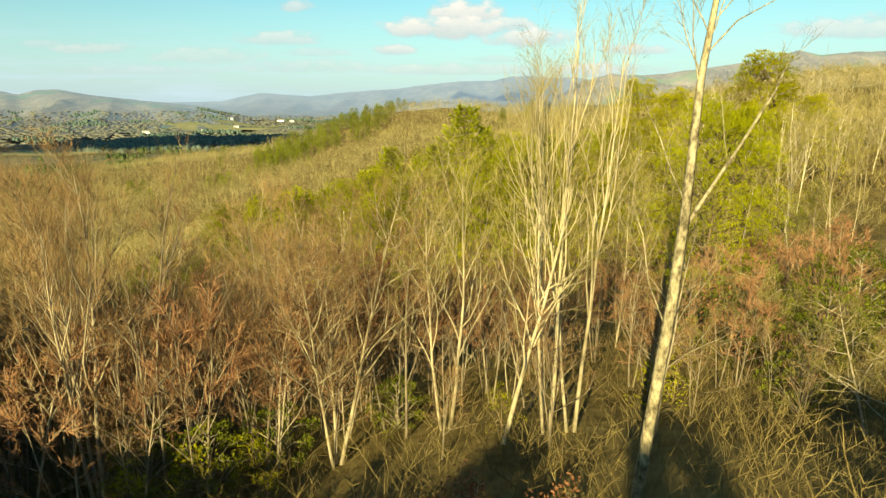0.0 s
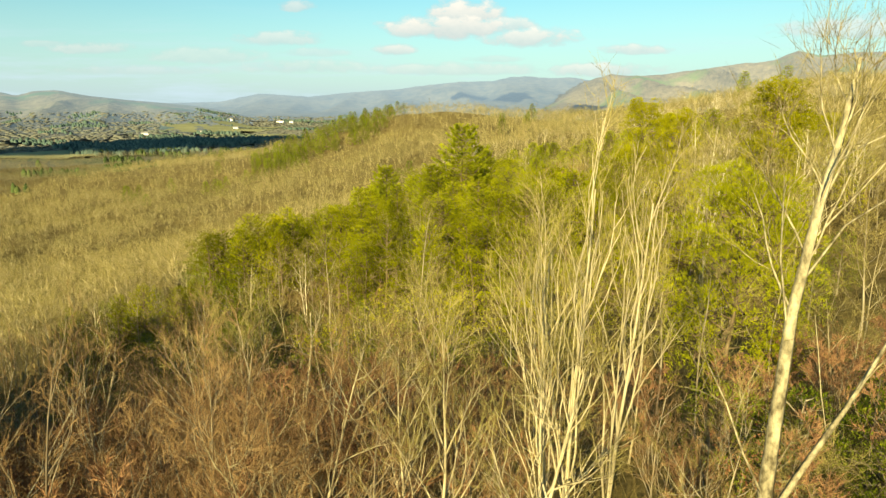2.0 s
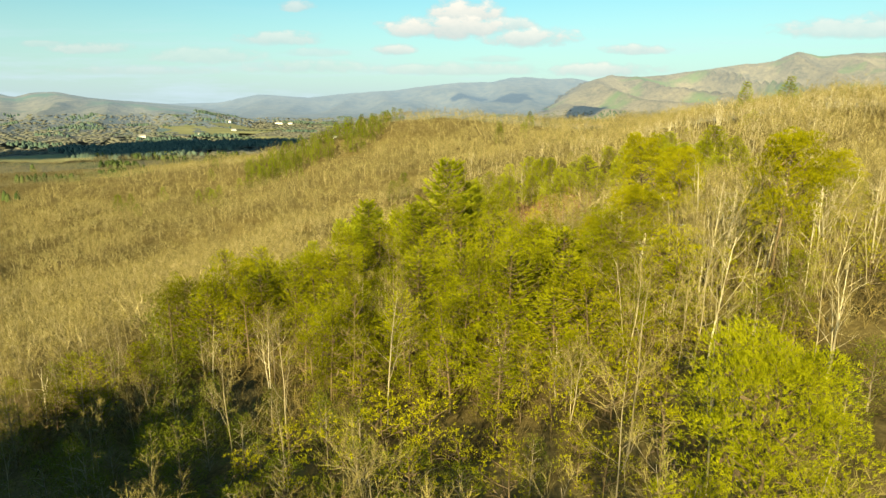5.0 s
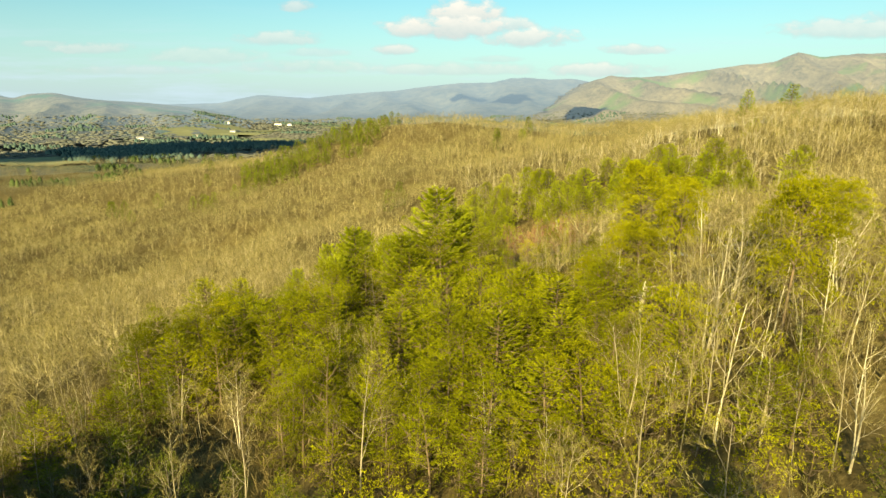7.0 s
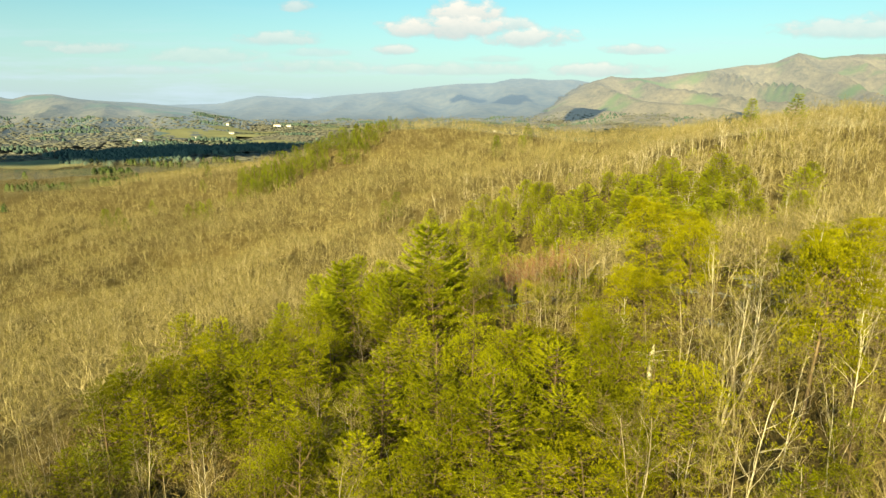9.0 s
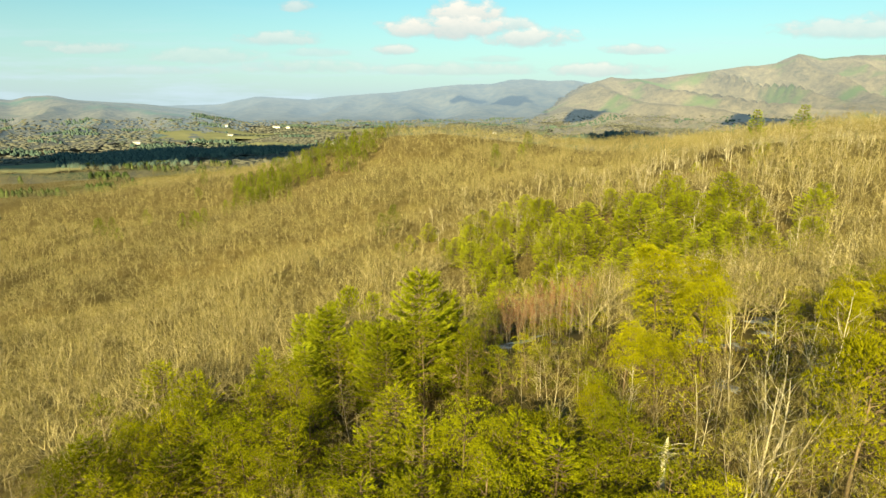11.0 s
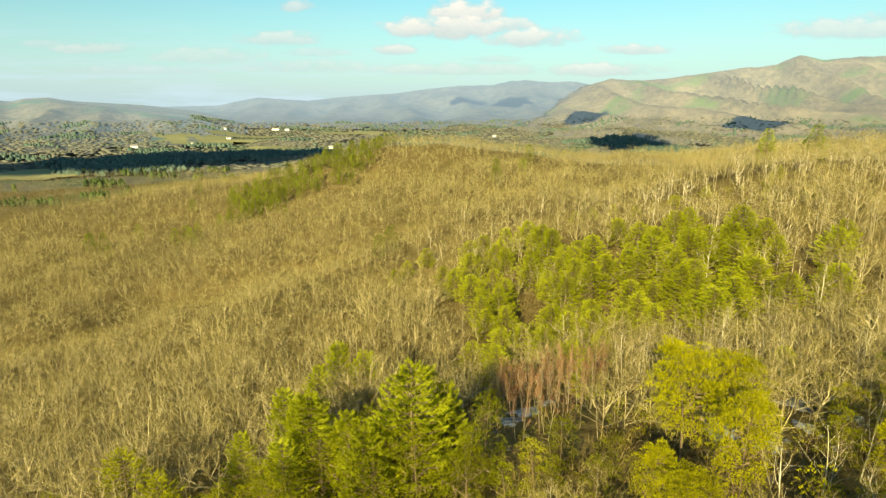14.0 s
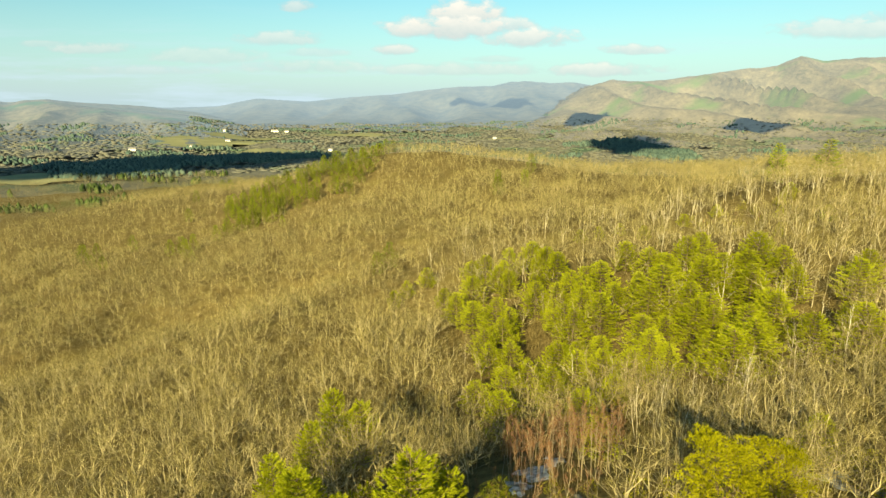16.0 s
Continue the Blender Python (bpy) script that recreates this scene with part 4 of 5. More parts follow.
make_thing("dead_tree", snag_meshes(), "broken dead pale trunk with bare stub branches", "tree", "", (29.5, 92.7), 9, 9, 0.4)
big_pale = proto_list("pale_tree", [bare_tree_meshes(15, 590 + k, BARK_WHITE, TWIG, stems=2, limbs=(8, 4), twigs=(4, 5), sub=1, open=(26, 55), twig_w=0.03, radius=0.17, limb_r=0.5, bend=0.10, lean=0.10) for k in range(2)], "large pale forked bare tree with crooked limbs", "tree", "pale bare trees", 15)
plant(big_pale, [(36.6, 90, 16), (37, 64.5, 11), (40, 93, 14), (52.4, 105, 12), (46, 105, 11), (27.4, 111, 8), (31, 109, 9), (58, 100, 12), (22, 120, 7), (63, 108, 11), (47.8, 177.5, 13), (58.8, 176.5, 14), (53, 181, 12), (65, 179, 12), (71, 182, 13), (77, 176, 12)], rng)

# valley woods: tiny trees, bare and evergreen, with fields left open
def crown_dome(seed, sides=5, point=0.0):
    """A small rounded or pointed tree crown of unit height, for woods kilometres off."""
    r = random.Random(seed)
    s = Soup()
    for ring, (z, w) in enumerate(((0.05, 0.36), (0.5, 0.42 - 0.12 * point))):
        for k in range(sides):
            a = 6.28 * (k + 0.5 * ring) / sides + r.uniform(-.25, .25)
            w2 = w * r.uniform(.75, 1.2)
            s.v.append(Vector((math.cos(a) * w2, math.sin(a) * w2, z + r.uniform(-.1, .1))))
    s.v.append(Vector((r.uniform(-.1, .1), r.uniform(-.1, .1), 0.82 + 0.18 * point)))
    for k in range(sides):
        q = (k + 1) % sides
        s.f += [(k, q, sides + k), (q, sides + q, sides + k), (sides + k, sides + q, 2 * sides)]
    return s.arrays()


count = 46000
dist = 520 + 2700 * nrng.uniform(0, 1, count) ** 0.8
ang = nrng.uniform(-0.80, 0.80, count)
vp = np.stack([dist * ang, dist], -1)
FIELDS = [(-710, 1915, 145, 150), (-690, 2190, 120, 90), (-450, 1690, 85, 95), (-715, 1105, 95, 75), (-330, 2450, 140, 90), (190, 2190, 90, 70)]
open_ = np.zeros(count, bool)
for fx, fy, frx, fry in FIELDS:
    open_ |= inside(vp, fx, fy, frx, fry)
n1 = roll(vp[:, 0], vp[:, 1] * 2.2, 520)
near_valley = vp[:, 1] < 1150
keep = (~open_) & (ground(vp[:, 0], vp[:, 1]) < -25) & ((vp[:, 1] > 1060 - 0.25 * vp[:, 0]) | (vp[:, 0] < -398)) & (n1 > -1.1 + nrng.uniform(-.4, .4, count))
# conifer stands set on the cloud-shadow patches, their dark colour deepening the shade
SHADE_STANDS = [(505, 1560, 95, 150), (-590, 1165, 110, 55), (-650, 1310, 130, 80), (-555, 1400, 110, 80), (-450, 1490, 100, 90), (-360, 1560, 80, 60), (-626, 1735, 50, 14), (1340, 2560, 120, 60)]
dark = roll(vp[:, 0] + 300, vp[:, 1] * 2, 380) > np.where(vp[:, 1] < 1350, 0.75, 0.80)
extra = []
for fx, fy, rx, ry in SHADE_STANDS:
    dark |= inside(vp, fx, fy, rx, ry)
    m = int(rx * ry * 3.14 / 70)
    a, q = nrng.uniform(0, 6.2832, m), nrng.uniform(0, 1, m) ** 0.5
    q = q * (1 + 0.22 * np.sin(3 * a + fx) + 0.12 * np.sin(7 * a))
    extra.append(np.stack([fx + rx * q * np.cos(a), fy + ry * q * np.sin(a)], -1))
extra = np.concatenate(extra)
for name, sel, mat, label, hh in (("valley_bare_woods", keep & ~dark & ~near_valley, HAZY_VALLEY_WOOD, "leafless woods in the far valley", (2.4, 4.2)), ("valley_conifer_woods", keep & dark & ~near_valley, FAR_PINE, "far valley conifer woods, partly standing in for cloud shade", (6, 11))):
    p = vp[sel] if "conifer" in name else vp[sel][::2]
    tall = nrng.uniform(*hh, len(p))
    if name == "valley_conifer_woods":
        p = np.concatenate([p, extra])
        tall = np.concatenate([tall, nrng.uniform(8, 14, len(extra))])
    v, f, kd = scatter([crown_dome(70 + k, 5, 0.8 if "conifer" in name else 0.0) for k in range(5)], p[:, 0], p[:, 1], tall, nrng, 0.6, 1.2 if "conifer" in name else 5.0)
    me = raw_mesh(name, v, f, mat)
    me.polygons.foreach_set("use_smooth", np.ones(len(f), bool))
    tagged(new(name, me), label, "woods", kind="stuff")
foot = np.stack([nrng.uniform(-980, -385, 9000), nrng.uniform(690, 1180, 9000)], -1)
clear = np.zeros(len(foot), bool)
for fx, fy, frx, fry in FIELDS:
    clear |= inside(foot, fx, fy, frx, fry)
foot = foot[~clear]
green = roll(foot[:, 0], foot[:, 1] * 1.6, 170) + nrng.uniform(-0.3, 0.3, len(foot)) > 0.8
p = np.concatenate([foot[green], vp[keep & dark & near_valley]])
v, f, kd = scatter([crown_dome(90 + k, 6, 1.0) for k in range(5)], p[:, 0], p[:, 1], nrng.uniform(7, 13, len(p)), nrng, 0.5, 0.8)
tagged(new("foothill_conifers", raw_mesh("foothill_conifers", v, f, FOOT_PINE)), "olive conifers at the foot of the hill", "woods", kind="stuff")
p = np.concatenate([vp[keep & ~dark & near_valley], foot[~green]])[::2]
v, f, kd = scatter(kinds_far, p[:, 0], p[:, 1], nrng.uniform(8, 12, len(p)), nrng, 0.5, 1.25)
tagged(new("valley_edge_woods", raw_mesh("valley_edge_woods", v, f, EDGE_WOOD)), "leafless woods at the foot of the hill", "woods", kind="stuff")

# ---- the trees beside the starting place ----
def single(name, meshes, label, category, at, names=("trunk", "crown"), turn=0.0, z=None, group=""):
    thing = new(name)
    for pn, me in zip(names, meshes):
        part(pn, me, thing)
    tagged(thing, label, category, group)
    thing.matrix_basis = Matrix.LocRotScale((at[0], at[1], gz(*at) if z is None else z), Euler((0, 0, turn)), None)
    return thing


def leaning_tree():
    """The tall pale tree with one long straight limb."""
    r = random.Random(31)
    wood, twig = Soup(), Soup()
    cfg = bare_config(16, limbs=(12, 5), twigs=(6, 7), twig_len=0.7, twig_w=0.008, open=(18, 44), ratio=(0.13, 0.4), limb_r=0.17)
    cfg["from"] = (0.62, 0.35)
    base = Vector((5.2, 14.5, gz(5.2, 14.5)))
    trunk = [Vector(p) for p in ((5.2, 14.5, base.z - 0.4), (5.42, 14.4, 4.0), (5.6, 14.2, 7.0), (5.68, 14.1, 9.2), (5.80, 14.3, 11.0), (5.88, 14.4, 12.6), (6.05, 14.4, 14.2), (6.28, 14.5, 15.2), (6.5, 14.7, 16.2))]
    grow(wood, twig, trunk[0] - base, None, 16, 0.175, 0, r, cfg, [p - base for p in trunk])
    for pts, rad in (([(5.67, 14.1, 9.0), (6.25, 14.3, 9.9), (7.0, 14.5, 11.0), (7.8, 14.8, 12.2), (8.1, 14.9, 12.9)], 0.06),
                     ([(5.5, 14.3, 6.6), (5.1, 14.5, 7.6), (4.9, 14.6, 8.8), (4.6, 14.7, 9.6)], 0.026),
                     ([(5.7, 14.1, 9.6), (5.3, 14.2, 10.4), (5.0, 14.3, 11.2), (4.7, 14.4, 11.8)], 0.022),
                     ([(5.92, 14.4, 13.0), (6.8, 14.9, 13.8), (7.8, 15.2, 14.3), (8.8, 15.6, 15.3)], 0.02),
                     ([(5.86, 14.4, 12.2), (5.6, 14.4, 13.4), (5.5, 14.4, 14.6)], 0.018), ([(6.0, 14.4, 14.0), (6.5, 14.6, 15.0), (6.9, 14.9, 16.2)], 0.02), ([(5.95, 14.4, 13.6), (6.6, 14.4, 14.4), (7.4, 14.3, 15.6)], 0.018)):
        path = [Vector(p) - base for p in pts]
        grow(wood, twig, path[0], None, (path[-1] - path[0]).length, rad, 1, r, cfg, path)
    return base, wood.mesh("trunk", BARK_OLD, True), twig.mesh("twigs", TWIG)


base, *meshes = leaning_tree()
lean_tree = single("bare_tree", meshes, "tall leaning pale-barked bare tree with one long straight limb", "tree", (base.x, base.y), ("trunk", "crown"), z=base.z)

HERO = dict(twig_w=0.013, sub=3)
heroes = [  # x, y, height, seed, settings
    (3.8, 20.4, 14.4, 41, dict(stems=3, open=(8, 20), lean=0.045, limbs=(9, 4), ratio=(0.42, 0.42), radius=0.085, rise=(0.10, 0.22, 0.16), twigs=(3, 5), bend=0.04)),
    (4.7, 20.2, 13.8, 42, dict(stems=2, open=(9, 24), lean=0.07, limbs=(10, 4), ratio=(0.40, 0.42), radius=0.085, rise=(0.08, 0.2, 0.15), twigs=(3, 5))),
    (0.1, 22.4, 10.8, 43, dict(stems=2, open=(18, 40), limbs=(12, 6), radius=0.085, twigs=(5, 7), twig_len=0.9)),
    (2.1, 19.8, 10.2, 44, dict(stems=1, open=(20, 46), limbs=(13, 6), radius=0.10, lean=0.2, twigs=(5, 7), twig_len=0.9)),
    (-4.3, 21.8, 11.8, 45, dict(stems=3, open=(25, 55), limbs=(14, 6), radius=0.095, lean=0.09, twigs=(6, 8), twig_len=1.0)),
    (-1.5, 22.6, 9.0, 46, dict(stems=1, open=(25, 50), limbs=(11, 5), radius=0.065, twigs=(5, 7))),
    (-13.4, 20.8, 14.0, 47, dict(stems=3, open=(14, 32), limbs=(12, 6), radius=0.10, lean=0.08, twigs=(8, 11), twig_len=1.1)),
    (-10.6, 20.6, 13.2, 48, dict(stems=1, open=(22, 45), limbs=(9, 4), radius=0.07, twigs=(4, 5))),
    (-7.6, 22.8, 11.4, 49, dict(stems=2, open=(22, 50), limbs=(12, 5), radius=0.075, twigs=(7, 9), twig_len=1.0)),
    (-5.8, 32.0, 11.5, 50, dict(stems=1, open=(40, 75), limbs=(9, 5), radius=0.14, bend=0.12)),
    (7.4, 19.2, 8.0, 51, dict(stems=1, open=(25, 50), limbs=(9, 4), radius=0.05)),
    (12.6, 23.5, 4.6, 52, dict(stems=2, open=(30, 60), limbs=(11, 5), radius=0.04, twig_len=0.6)),
    (12.9, 16.4, 6.2, 53, dict(stems=3, open=(40, 80), limbs=(12, 5), radius=0.06, lean=0.3, rise=(0.02, 0.0, 0.02))),
    (-17.5, 25.0, 14.5, 54, dict(stems=2, open=(20, 42), limbs=(12, 6), radius=0.09, twigs=(10, 13), twig_len=1.1)),
    (-9.6, 27.0, 11.8, 55, dict(stems=2, open=(22, 46), limbs=(12, 5), radius=0.08, twigs=(7, 9), twig_len=1.0)),
]
for x, y, h, seed, kw in heroes:
    cfg = dict(HERO)
    cfg.update(kw)
    ms = bare_tree_meshes(h, seed, BARK_PALE if seed in (41, 42, 43, 44, 45) else BARK_OLD if seed == 50 else BARK_GREY, TWIG_BROWN if x < 0 else TWIG, **cfg)
    tops = {4: "clump of straight pale stems rising from one root", 3: "bare tree with several slender leaning stems", 2: "twin-stemmed bare tree with spreading twigs", 1: "slender bare tree with spreading pale limbs"}
    single("bare_tree", ms, tops[cfg["stems"]], "tree", (x, y), ("trunk", "crown"), group="trees at the hilltop")

# reddish brush trees on the shaded slope
red = proto_list("brush_tree", [bare_tree_meshes(7, 600 + k, BARK_GREY, TWIG_RED, stems=2, open=(20, 45), limbs=(8, 3), twigs=(10, 13), twig_w=0.034, radius=0.05, lean=0.1) for k in range(4)], "reddish twiggy brush tree with several thin stems", "shrub", "reddish brush", 7)
plant(red, [(-17, 43, 6), (-14, 40, 6.5), (-20, 46, 6), (-24, 40, 6), (-10, 36, 6), (-13, 30, 6), (-17, 27, 6), (-4, 28, 6), (1, 30, 6.5), (4, 33, 6), (-1, 36, 6), (8, 30, 5.5), (-8, 25, 5.5), (-21, 34, 6), (-27, 50, 6), (11, 36, 5), (-7, 42, 5.5), (3, 25, 5), (15, 30, 5), (19, 33, 5), (24, 36, 5.5)], rng)
plant(red, zone(-14, 38, 18, 12, 3.0, 4.5, 6.5), rng)
plant(red, zone(14, 30, 14, 7, 3.4, 4, 6), rng)
plant(red, zone(-13, 25, 11, 6, 2.8, 7.0, 9.5), rng)
plant(red, zone(-20, 33, 9, 7, 3.0, 6.5, 8.5), rng)
thin = proto_list("young_tree", [bare_tree_meshes(7, 620 + k, BARK_GREY, TWIG_BROWN, stems=2, open=(20, 50), limbs=(9, 4), twigs=(6, 8), twig_w=0.016, radius=0.045, lean=0.08) for k in range(4)], "slender young bare tree with fine tan twigs", "tree", "young bare trees", 7)
plant(thin, zone(-2, 24, 14, 6, 3.6, 4.5, 8), rng)
plant(thin, zone(0, 30, 9, 6, 2.6, 5, 7.5), rng)
plant(red, zone(-4, 34, 8, 5, 3.4, 5, 7), rng)
plant(thin, zone(16, 24, 9, 7, 2.8, 2.5, 4.5), rng)
plant(thin, zone(-15, 24, 9, 5, 3.2, 9, 12.5), rng)
plant(thin, zone(-3, 28, 8, 3, 3.4, 7, 9.5), rng)

# young trees with dead brown leaves still on
def leafy_brown(height, seed):
    r = random.Random(seed)
    wood, twig = bare_tree_meshes(height, seed, BARK_GREY, TWIG, stems=2, open=(35, 70), limbs=(8, 4), twigs=(3, 4), twig_w=0.012, radius=0.035)
    leaves = Soup()
    for k in range(20):
        c = Vector((r.gauss(0, 1) * height * 0.2, r.gauss(0, 1) * height * 0.2, height * r.uniform(0.35, 0.95)))
        for _ in range(32):
            p = c + rand_dir(r) * height * 0.12 * r.random() ** 0.5
            leaves.leaf(p, (rand_dir(r) + Vector((0, 0, -0.6))).normalized() * r.uniform(0.08, 0.15), 0.07, r)
    return wood, twig, leaves.mesh("leaves", LEAF_DEAD)


for k, (x, y, h) in enumerate(((0.6, 13.6, 2.6), (2.6, 12.6, 2.4), (11.5, 23.5, 5.0), (-5.0, 25.5, 4.5), (21, 36, 5.0), (-2.0, 14.0, 2.0))):
    single("beech_sapling", leafy_brown(h, 700 + k), "young tree still holding dead red-brown leaves", "tree", (x, y), ("trunk", "crown", "foliage"), group="brown-leaved saplings")

# evergreen shrubs round the hilltop
laurel = proto_list("laurel_shrub", [evergreen_meshes(4, 720 + k, 2800, 0.55, 0.11) for k in range(3)], "dark leafy evergreen shrub under the bare trees", "shrub", "laurel shrubs", 4)
plant(laurel, [(12.5, 19.5, 2.4), (14, 22, 3), (16, 24, 3.4), (13, 26, 3.2), (16.5, 20, 2.6), (17, 26, 4), (15, 28, 4), (18, 22, 3.5), (-9, 21, 3), (-7, 23, 3), (-12, 22, 3),  (-15, 24, 3), (20, 28, 4), (13, 30, 4), (22, 32, 4), (26, 30, 4), (-2, 24, 2.5)], rng)

plant(holly, zone(-20, 66, 14, 9, 5.0, 5, 8), rng)
plant(scrub, [(-9, 19.8, 2.4), (-7.4, 21, 2.2), (-11, 18.8, 2.2), (-6, 18.5, 1.6), (2.2, 20.5, 1.8), (8.2, 21, 2.2), (9.5, 23, 2.6)], rng)
# more dark laurels, added on this slope to deepen its shade
plant(laurel, zone(-17, 45, 17, 6, 3.6, 3.5, 5.0), rng)
plant(laurel, zone(-9, 52, 15, 7, 3.4, 3.5, 5.5), rng)
plant(red, zone(-16, 42, 16, 6, 3.4, 5, 7), rng)
plant(red, zone(121, 312, 20, 10, 4.6, 1.6, 3.0), rng)
plant(scrub, zone(108, 304, 22, 12, 7.0, 2.0, 4.0), rng)

# unseen trees added behind and beside the starting place, to shade the slope below
plant(shade_tree, [(-24, -9, 17), (-30, -10, 18), (-36, -7, 19), (-43, -9, 22), (-28, -15, 20), (-50, -7, 24), (-56, -10, 24), (-35, -17, 21), (-62, -6, 25), (-68, -9, 26), (-19, -16, 16)], rng)
plant(shade_tree, [(-31, 25, 13), (-35, 20, 15), (-27, 20, 8), (-39, 22, 17), (-44, 25, 18), (-37, 29, 16), (-50, 24, 20), (-46, 30, 17), (-56, 26, 20)], rng)
plant(shade_tree, [(-12, -9, 12), (-7, -10, 12), (-2, -11, 12), (4, -10, 11.5), (9, -9, 11.5), (14, -11, 12), (1, -16, 11), (-9, -16, 11), (20, -10, 11)], rng)

plant(shade_tree, [(-23, 13, 15), (-27, 18, 18), (-31, 21, 19), (-35, 24, 19), (-29, 14, 18)], rng)
plant(young, [(-22, 20, 13), (-25, 24, 14), (-28, 28, 14), (-31, 32, 15), (-34, 36, 15), (-37, 40, 15), (-30, 24, 14), (-34, 30, 15)], rng)
plant(shade_tree, [(-16, -8, 12), (-20, -10, 15), (-11, -12, 11), (-6, -14, 11), (-27, -12, 17), (-36, 34, 20), (-41, 38, 22), (-46, 42, 23), (-52, 36, 24), (-58, 41, 25), (-49, 47, 23), (-64, 35, 23), (-40, 31, 17), (-56, 48, 21), (-70, 44, 24), (-62, 52, 22), (-45, 33, 18), (-54, 30, 20), (-68, 28, 24), (-75, 38, 25)], rng)

# low brush over the near slope
brush_kinds = []
for k in range(6):
    r, s = random.Random(800 + k), Soup()
    for _ in range(9):
        p = Vector((r.gauss(0, 0.3), r.gauss(0, 0.3), 0))
        d = Vector((r.uniform(-.6, .6), r.uniform(-.6, .6), r.uniform(0.5, 1.0)))
        s.blade(p, d, 0.014, r)
        for _ in range(4):
            s.blade(p + d * r.uniform(0.3, 0.9), (d + rand_dir(r) * 0.9).normalized() * r.uniform(0.2, 0.4), 0.009, r)
    brush_kinds.append(s.arrays())
bp = np.stack([nrng.uniform(-45, 60, 4600), 9 + 80 * nrng.uniform(0, 1, 4600) ** 2.4], -1)
bp = bp[np.abs(bp[:, 0]) < 12 + 0.62 * bp[:, 1]]
v, f, kd = scatter(brush_kinds, bp[:, 0], bp[:, 1], nrng.uniform(0.8, 2.4, len(bp)), nrng, 0.05)
tagged(new("brush", raw_mesh("brush", v, f, BRUSH)), "tan and brown low brush on the forest floor", "brush", kind="stuff")

# undergrowth between the pines
up = np.stack([nrng.uniform(-60, 120, 9000), nrng.uniform(75, 290, 9000)], -1)
up = up[(np.abs(up[:, 0]) < 14 + 0.62 * up[:, 1]) & ~inside(up, 26, 160, 20, 22) & ~inside(up, 60, 142, 18, 14)]
under_kinds = []
for k in range(6):
    r, s = random.Random(850 + k), Soup()
    for _ in range(7):
        p = Vector((r.gauss(0, 0.45), r.gauss(0, 0.45), 0))
        d = Vector((r.uniform(-.6, .6), r.uniform(-.6, .6), r.uniform(0.5, 1.0)))
        s.blade(p, d, 0.05, r)
        for _ in range(3):
            s.blade(p + d * r.uniform(0.3, 0.9), (d + rand_dir(r) * 0.9).normalized() * r.uniform(0.25, 0.5), 0.04, r)
    under_kinds.append(s.arrays())
v, f, kd = scatter(under_kinds, up[:, 0], up[:, 1], nrng.uniform(1.2, 3.6, len(up)), nrng, 0.05)
tagged(new("undergrowth", raw_mesh("undergrowth", v, f, BRUSH)), "tan twiggy undergrowth between the pines", "brush", kind="stuff")

# grey rocks in the gap between the pines
def rock_mesh(seed):
    r = random.Random(seed)
    bm = bmesh.new()
    bmesh.ops.create_icosphere(bm, subdivisions=2, radius=1)
    for vert in bm.verts:
        k = 1 + 0.32 * noise.noise(vert.co * 1.3 + Vector((seed, 0, 0))) + 0.12 * noise.noise(vert.co * 4)
        vert.co = Vector((vert.co.x * k * 1.2, vert.co.y * k, vert.co.z * k * 0.6))
    me = bpy.data.meshes.new("rock")
    bm.to_mesh(me)
    bm.free()
    me.materials.append(ROCK)
    return me


rocks = [rock_mesh(k) for k in range(4)]
for k, (x, y, size) in enumerate(zone(22, 147, 9, 6, 5.0, 0.3, 0.7) + zone(60, 128, 14, 6, 3.6, 0.3, 0.8)):
    ob = tagged(new("rock", rocks[k % 4]), "grey lichen-covered boulder on the forest floor", "rock", "boulders")
    ob.matrix_basis = Matrix.LocRotScale((x, y, gz(x, y) + size * 0.15), Euler((rng.uniform(-.2, .2), rng.uniform(-.2, .2), rng.uniform(0, 6.28))), (size, size, size))

# old snow left in the shade between the pines
SNOW = material("old_snow", (0.10, 0.09, 0.08), (0.50, 0.52, 0.56), 0.9, 0.7, 0.04, detail=8, gain=4.0)
for k, (sx, sy, rx, ry) in enumerate(((25.5, 166, 3.4, 5.5), (21.5, 159, 2.0, 4.0), (30, 171, 1.8, 3.6), (50.8, 138, 2.2, 4.0), (46.5, 116, 1.4, 2.2), (55, 132, 1.5, 2.4), (67, 146, 2.2, 4.0), (71, 139, 1.6, 3.2), (63, 137, 1.2, 2.4))):
    pts, tris = [(sx, sy)], []
    for q in (0.35, 0.7, 1.0):
        for j in range(28):
            a = 6.2832 * j / 28
            w = q * (1 + 0.25 * math.sin(3 * a + k) + 0.20 * math.sin(5 * a + 2.3 * k) + 0.18 * math.sin(11 * a + k) + 0.12 * math.sin(17 * a))
            pts.append((sx + rx * w * math.cos(a), sy + ry * w * math.sin(a)))
    for j in range(28):
        n = (j + 1) % 28
        tris.append((0, 1 + j, 1 + n))
        for b in (1, 29):
            tris += [(b + j, b + 28 + j, b + 28 + n), (b + j, b + 28 + n, b + n)]
    pa = np.array(pts)
    lift = np.concatenate([[0.22], np.full(28, 0.20), np.full(28, 0.14), np.full(28, -0.05)])
    me = raw_mesh("snow_patch", np.stack([pa[:, 0], pa[:, 1], ground(pa[:, 0], pa[:, 1]) + lift], -1), np.array(tris), SNOW)
    tagged(new("snow_patch", me), "thin grey-white patch of old snow on leaf litter", "snow", "snow patches")

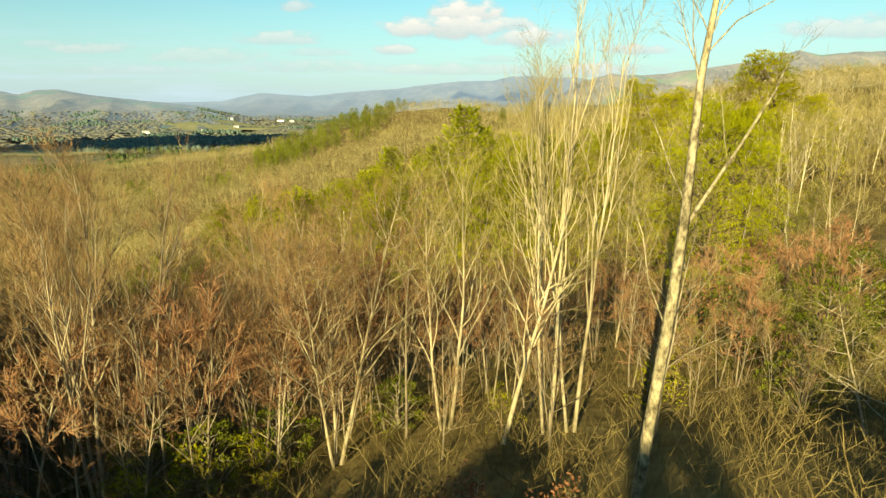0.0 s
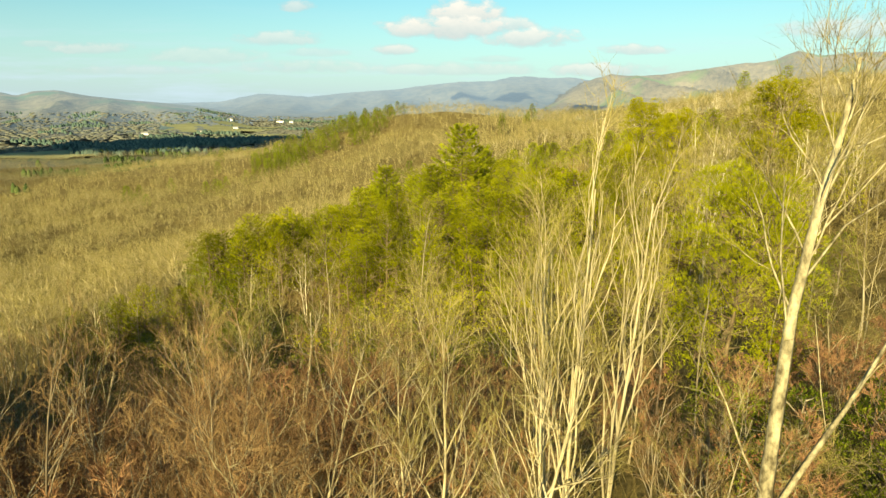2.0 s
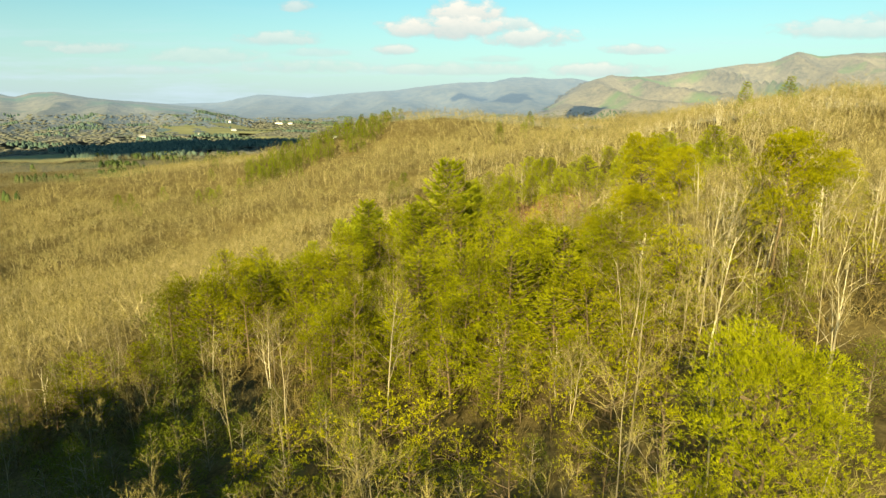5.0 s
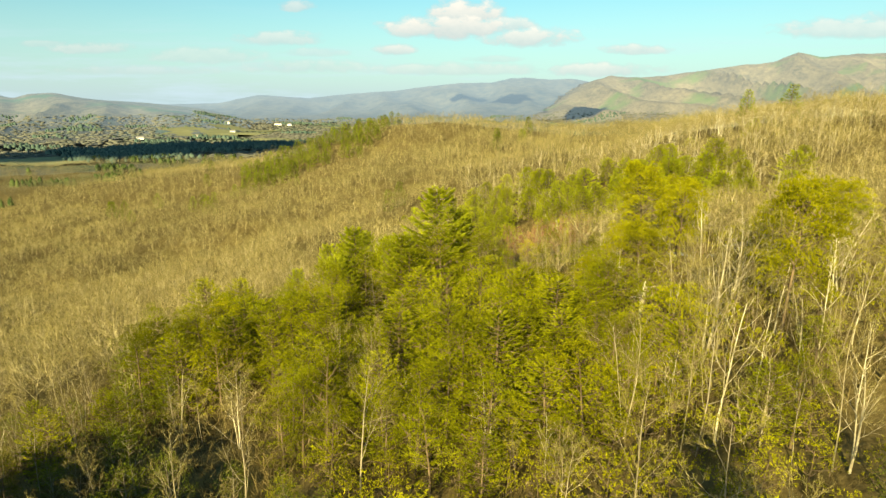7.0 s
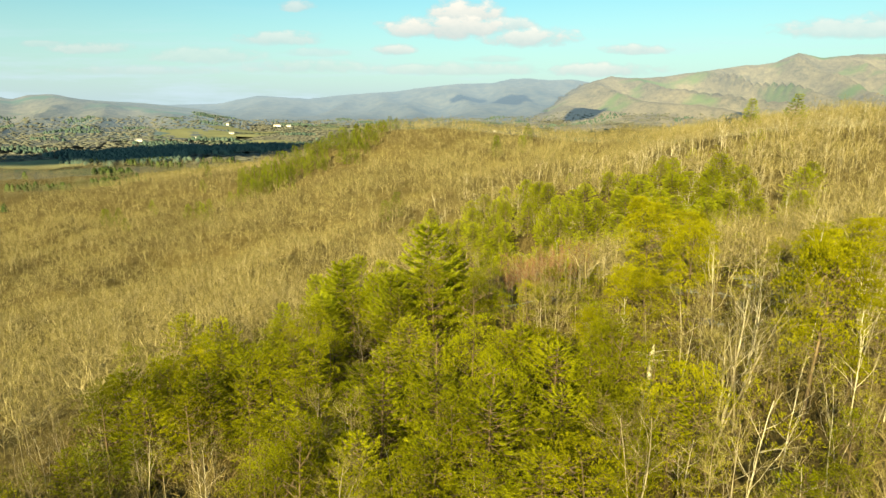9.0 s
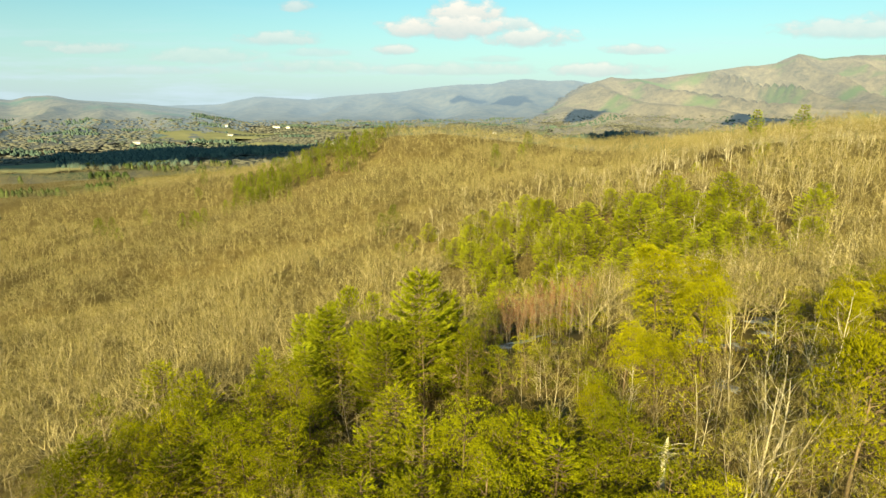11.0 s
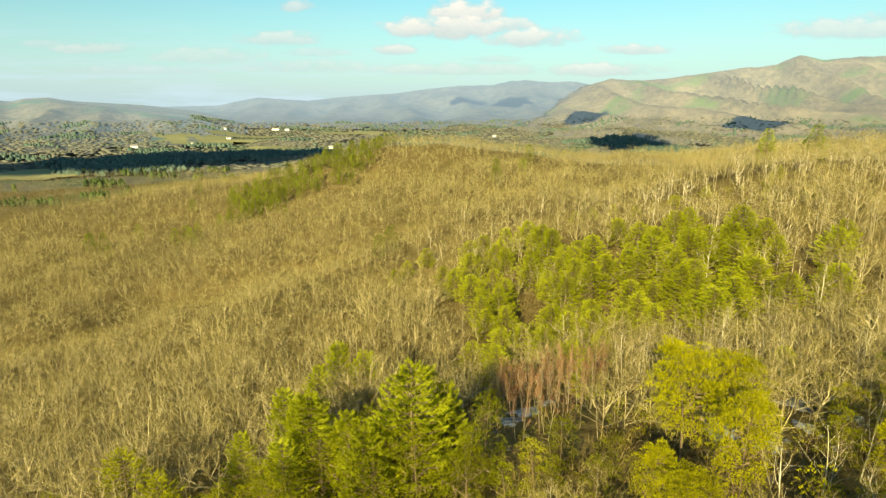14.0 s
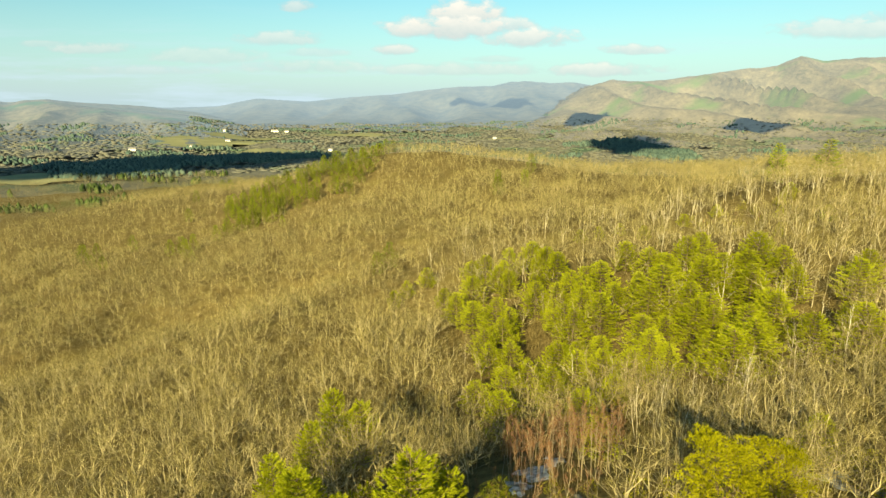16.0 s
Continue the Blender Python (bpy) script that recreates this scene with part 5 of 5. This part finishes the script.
# thin saplings in the gap
sapling = proto_list("sapling", [bare_tree_meshes(11, 650 + k, BARK_GREY, TWIG_RED, stems=1, open=(14, 32), limbs=(10, 3), twigs=(3, 4), twig_w=0.035, radius=0.06, ratio=(0.2, 0.4)) for k in range(4)], "thin straight bare sapling in a crowded stand", "tree", "sapling stand", 11)
plant(sapling, zone(30, 163, 11, 9, 1.9, 9.0, 12.5), rng)
plant(sapling, zone(22, 147, 12, 7, 3.2, 6, 10), rng)
plant(scrub, zone(28, 140, 20, 9, 5.5, 3, 6), rng)
plant(scrub, zone(58, 135, 22, 12, 6.5, 3, 6), rng)
plant(bare, zone(55, 140, 24, 14, 6.0, 8, 12), rng)

plant(pale, zone(63, 113, 11, 8, 4.5, 5, 8), rng)

# unseen cumulus clouds added sunward, whose shadows lie on the valley's woods and fields
CLOUD_WHITE = material("cloud_white", (0.72, 0.72, 0.72), (0.85, 0.85, 0.85), 0.01, 1.0)


def cloud(x, y, half_x, half_y, seed):
    """A heaped cloud a kilometre up, between the sun and the place (x, y) of the ground."""
    bm = bmesh.new()
    bmesh.ops.create_icosphere(bm, subdivisions=4, radius=1)
    for vert in bm.verts:
        k = 1 + 0.45 * noise.noise(vert.co * 1.6 + Vector((seed * 3.7, 0, 0))) + 0.22 * noise.noise(vert.co * 4 + Vector((0, seed, 0)))
        vert.co = Vector((vert.co.x * k * half_x, vert.co.y * k * half_x * 0.6, vert.co.z * k * half_y * SUN_FROM.z))
    me = bpy.data.meshes.new("cloud")
    bm.to_mesh(me)
    bm.free()
    me.materials.append(CLOUD_WHITE)
    me.polygons.foreach_set("use_smooth", [True] * len(me.polygons))
    ob = tagged(new("cloud", me), "unseen white heaped cumulus cloud that shades the valley", "cloud", "clouds over the valley", "structure")
    ob.matrix_basis = Matrix.Translation(Vector((x, y, gz(x, y))) + SUN_FROM * 2600)


for k, spot in enumerate(((-720, 1270, 130, 150), (-580, 1320, 130, 180), (-430, 1450, 130, 150), (-310, 1520, 80, 90), (520, 1760, 100, 300), (690, 2950, 105, 300), (1190, 2420, 150, 150), (420, 3900, 120, 200), (150, 4100, 110, 120))):
    cloud(*spot, k)

# valley: fields and houses
for k, (fx, fy, rx, ry) in enumerate(FIELDS):
    pts, tris = [(fx, fy)], []
    for q in (0.5, 1.0):
        for j in range(24):
            a = 6.2832 * j / 24
            w = q * (1 + 0.16 * math.sin(3 * a + k) + 0.13 * math.sin(5 * a + 2.3 * k) + 0.10 * math.sin(9 * a + k))
            pts.append((fx + rx * w * math.cos(a), fy + ry * w * math.sin(a)))
    for j in range(24):
        n = (j + 1) % 24
        tris += [(0, 1 + j, 1 + n), (1 + j, 25 + j, 25 + n), (1 + j, 25 + n, 1 + n)]
    pa = np.array(pts)
    me = raw_mesh("field", np.stack([pa[:, 0], pa[:, 1], ground(pa[:, 0], pa[:, 1]) + 1.6], -1), np.array(tris), FIELD)
    tagged(new("field_%d" % (k + 1), me), "pale green and tan pasture between valley woods", "field", kind="structure")


def house(x, y, w, d, h, turn):
    thing = tagged(new("house"), "small white farmhouse with a grey gabled roof", "house", "valley houses")
    body = Soup()
    for sx in (-1, 1):
        for sy in (-1, 1):
            for z in (-1.0, h):
                body.v.append(Vector((sx * w / 2, sy * d / 2, z)))
    body.v += [Vector((-w / 2, 0, h + d * 0.32)), Vector((w / 2, 0, h + d * 0.32))]
    body.f = [(0, 4, 5, 1), (2, 3, 7, 6), (0, 1, 3, 2), (4, 6, 7, 5), (1, 8, 3), (5, 7, 9), (1, 5, 7, 3)]
    part("wall", body.mesh("wall", WHITE), thing)
    roof = Soup()
    for s in (-1, 1):
        b = len(roof.v)
        for px in (-w / 2 - 0.5, w / 2 + 0.5):
            for t in (0.0, 0.35):
                roof.v += [Vector((px, s * (d / 2 + 0.6), h - 0.4 + t)), Vector((px, 0, h + d * 0.32 + t))]
        roof.f += [(b, b + 1, b + 5, b + 4), (b + 2, b + 6, b + 7, b + 3), (b, b + 4, b + 6, b + 2), (b + 1, b + 3, b + 7, b + 5), (b, b + 2, b + 3, b + 1), (b + 4, b + 5, b + 7, b + 6)]
    top = part("roof", roof.mesh("roof", ROOF), thing)

    def box(cx, cy, cz, sx, sy, sz):
        s = Soup()
        s.v = [Vector((cx + a * sx / 2, cy + b * sy / 2, cz + c * sz / 2)) for a in (-1, 1) for b in (-1, 1) for c in (-1, 1)]
        s.f = [(0, 1, 3, 2), (4, 6, 7, 5), (0, 4, 5, 1), (2, 3, 7, 6), (0, 2, 6, 4), (1, 5, 7, 3)]
        return s
    part("chimney", box(w * 0.28, 0.0, h + d * 0.32 + 0.4, 0.8, 0.8, 1.8).mesh("chimney", ROCK), top)
    part("door", box(0, -d / 2 - 0.02, 1.1, 1.0, 0.12, 2.1).mesh("door", ROOF), thing)
    for k in (-0.34, -0.17, 0.17, 0.34):
        part("window", box(w * k, -d / 2 - 0.02, 1.9, 1.1, 0.12, 1.3).mesh("window", PANE), thing)
    thing.matrix_basis = pose(x, y, gz(x, y) + 1, 0, 0, turn)


for x, y, w, d, h, a in ((-794, 2330, 17, 10, 5, 10), (-690, 2650, 30, 11, 5, -8), (-662, 1990, 14, 8, 5, 25), (-688, 1774, 12, 8, 5, -10), (-582, 1478, 16, 9, 5, 15), (190, 2230, 12, 8, 5, -20), (-640, 2640, 16, 10, 5, 4), (-297, 1736, 10, 7, 4.5, 0), (-780, 1628, 16, 10, 5, 30)):
    house(x, y, w, d, h, a)
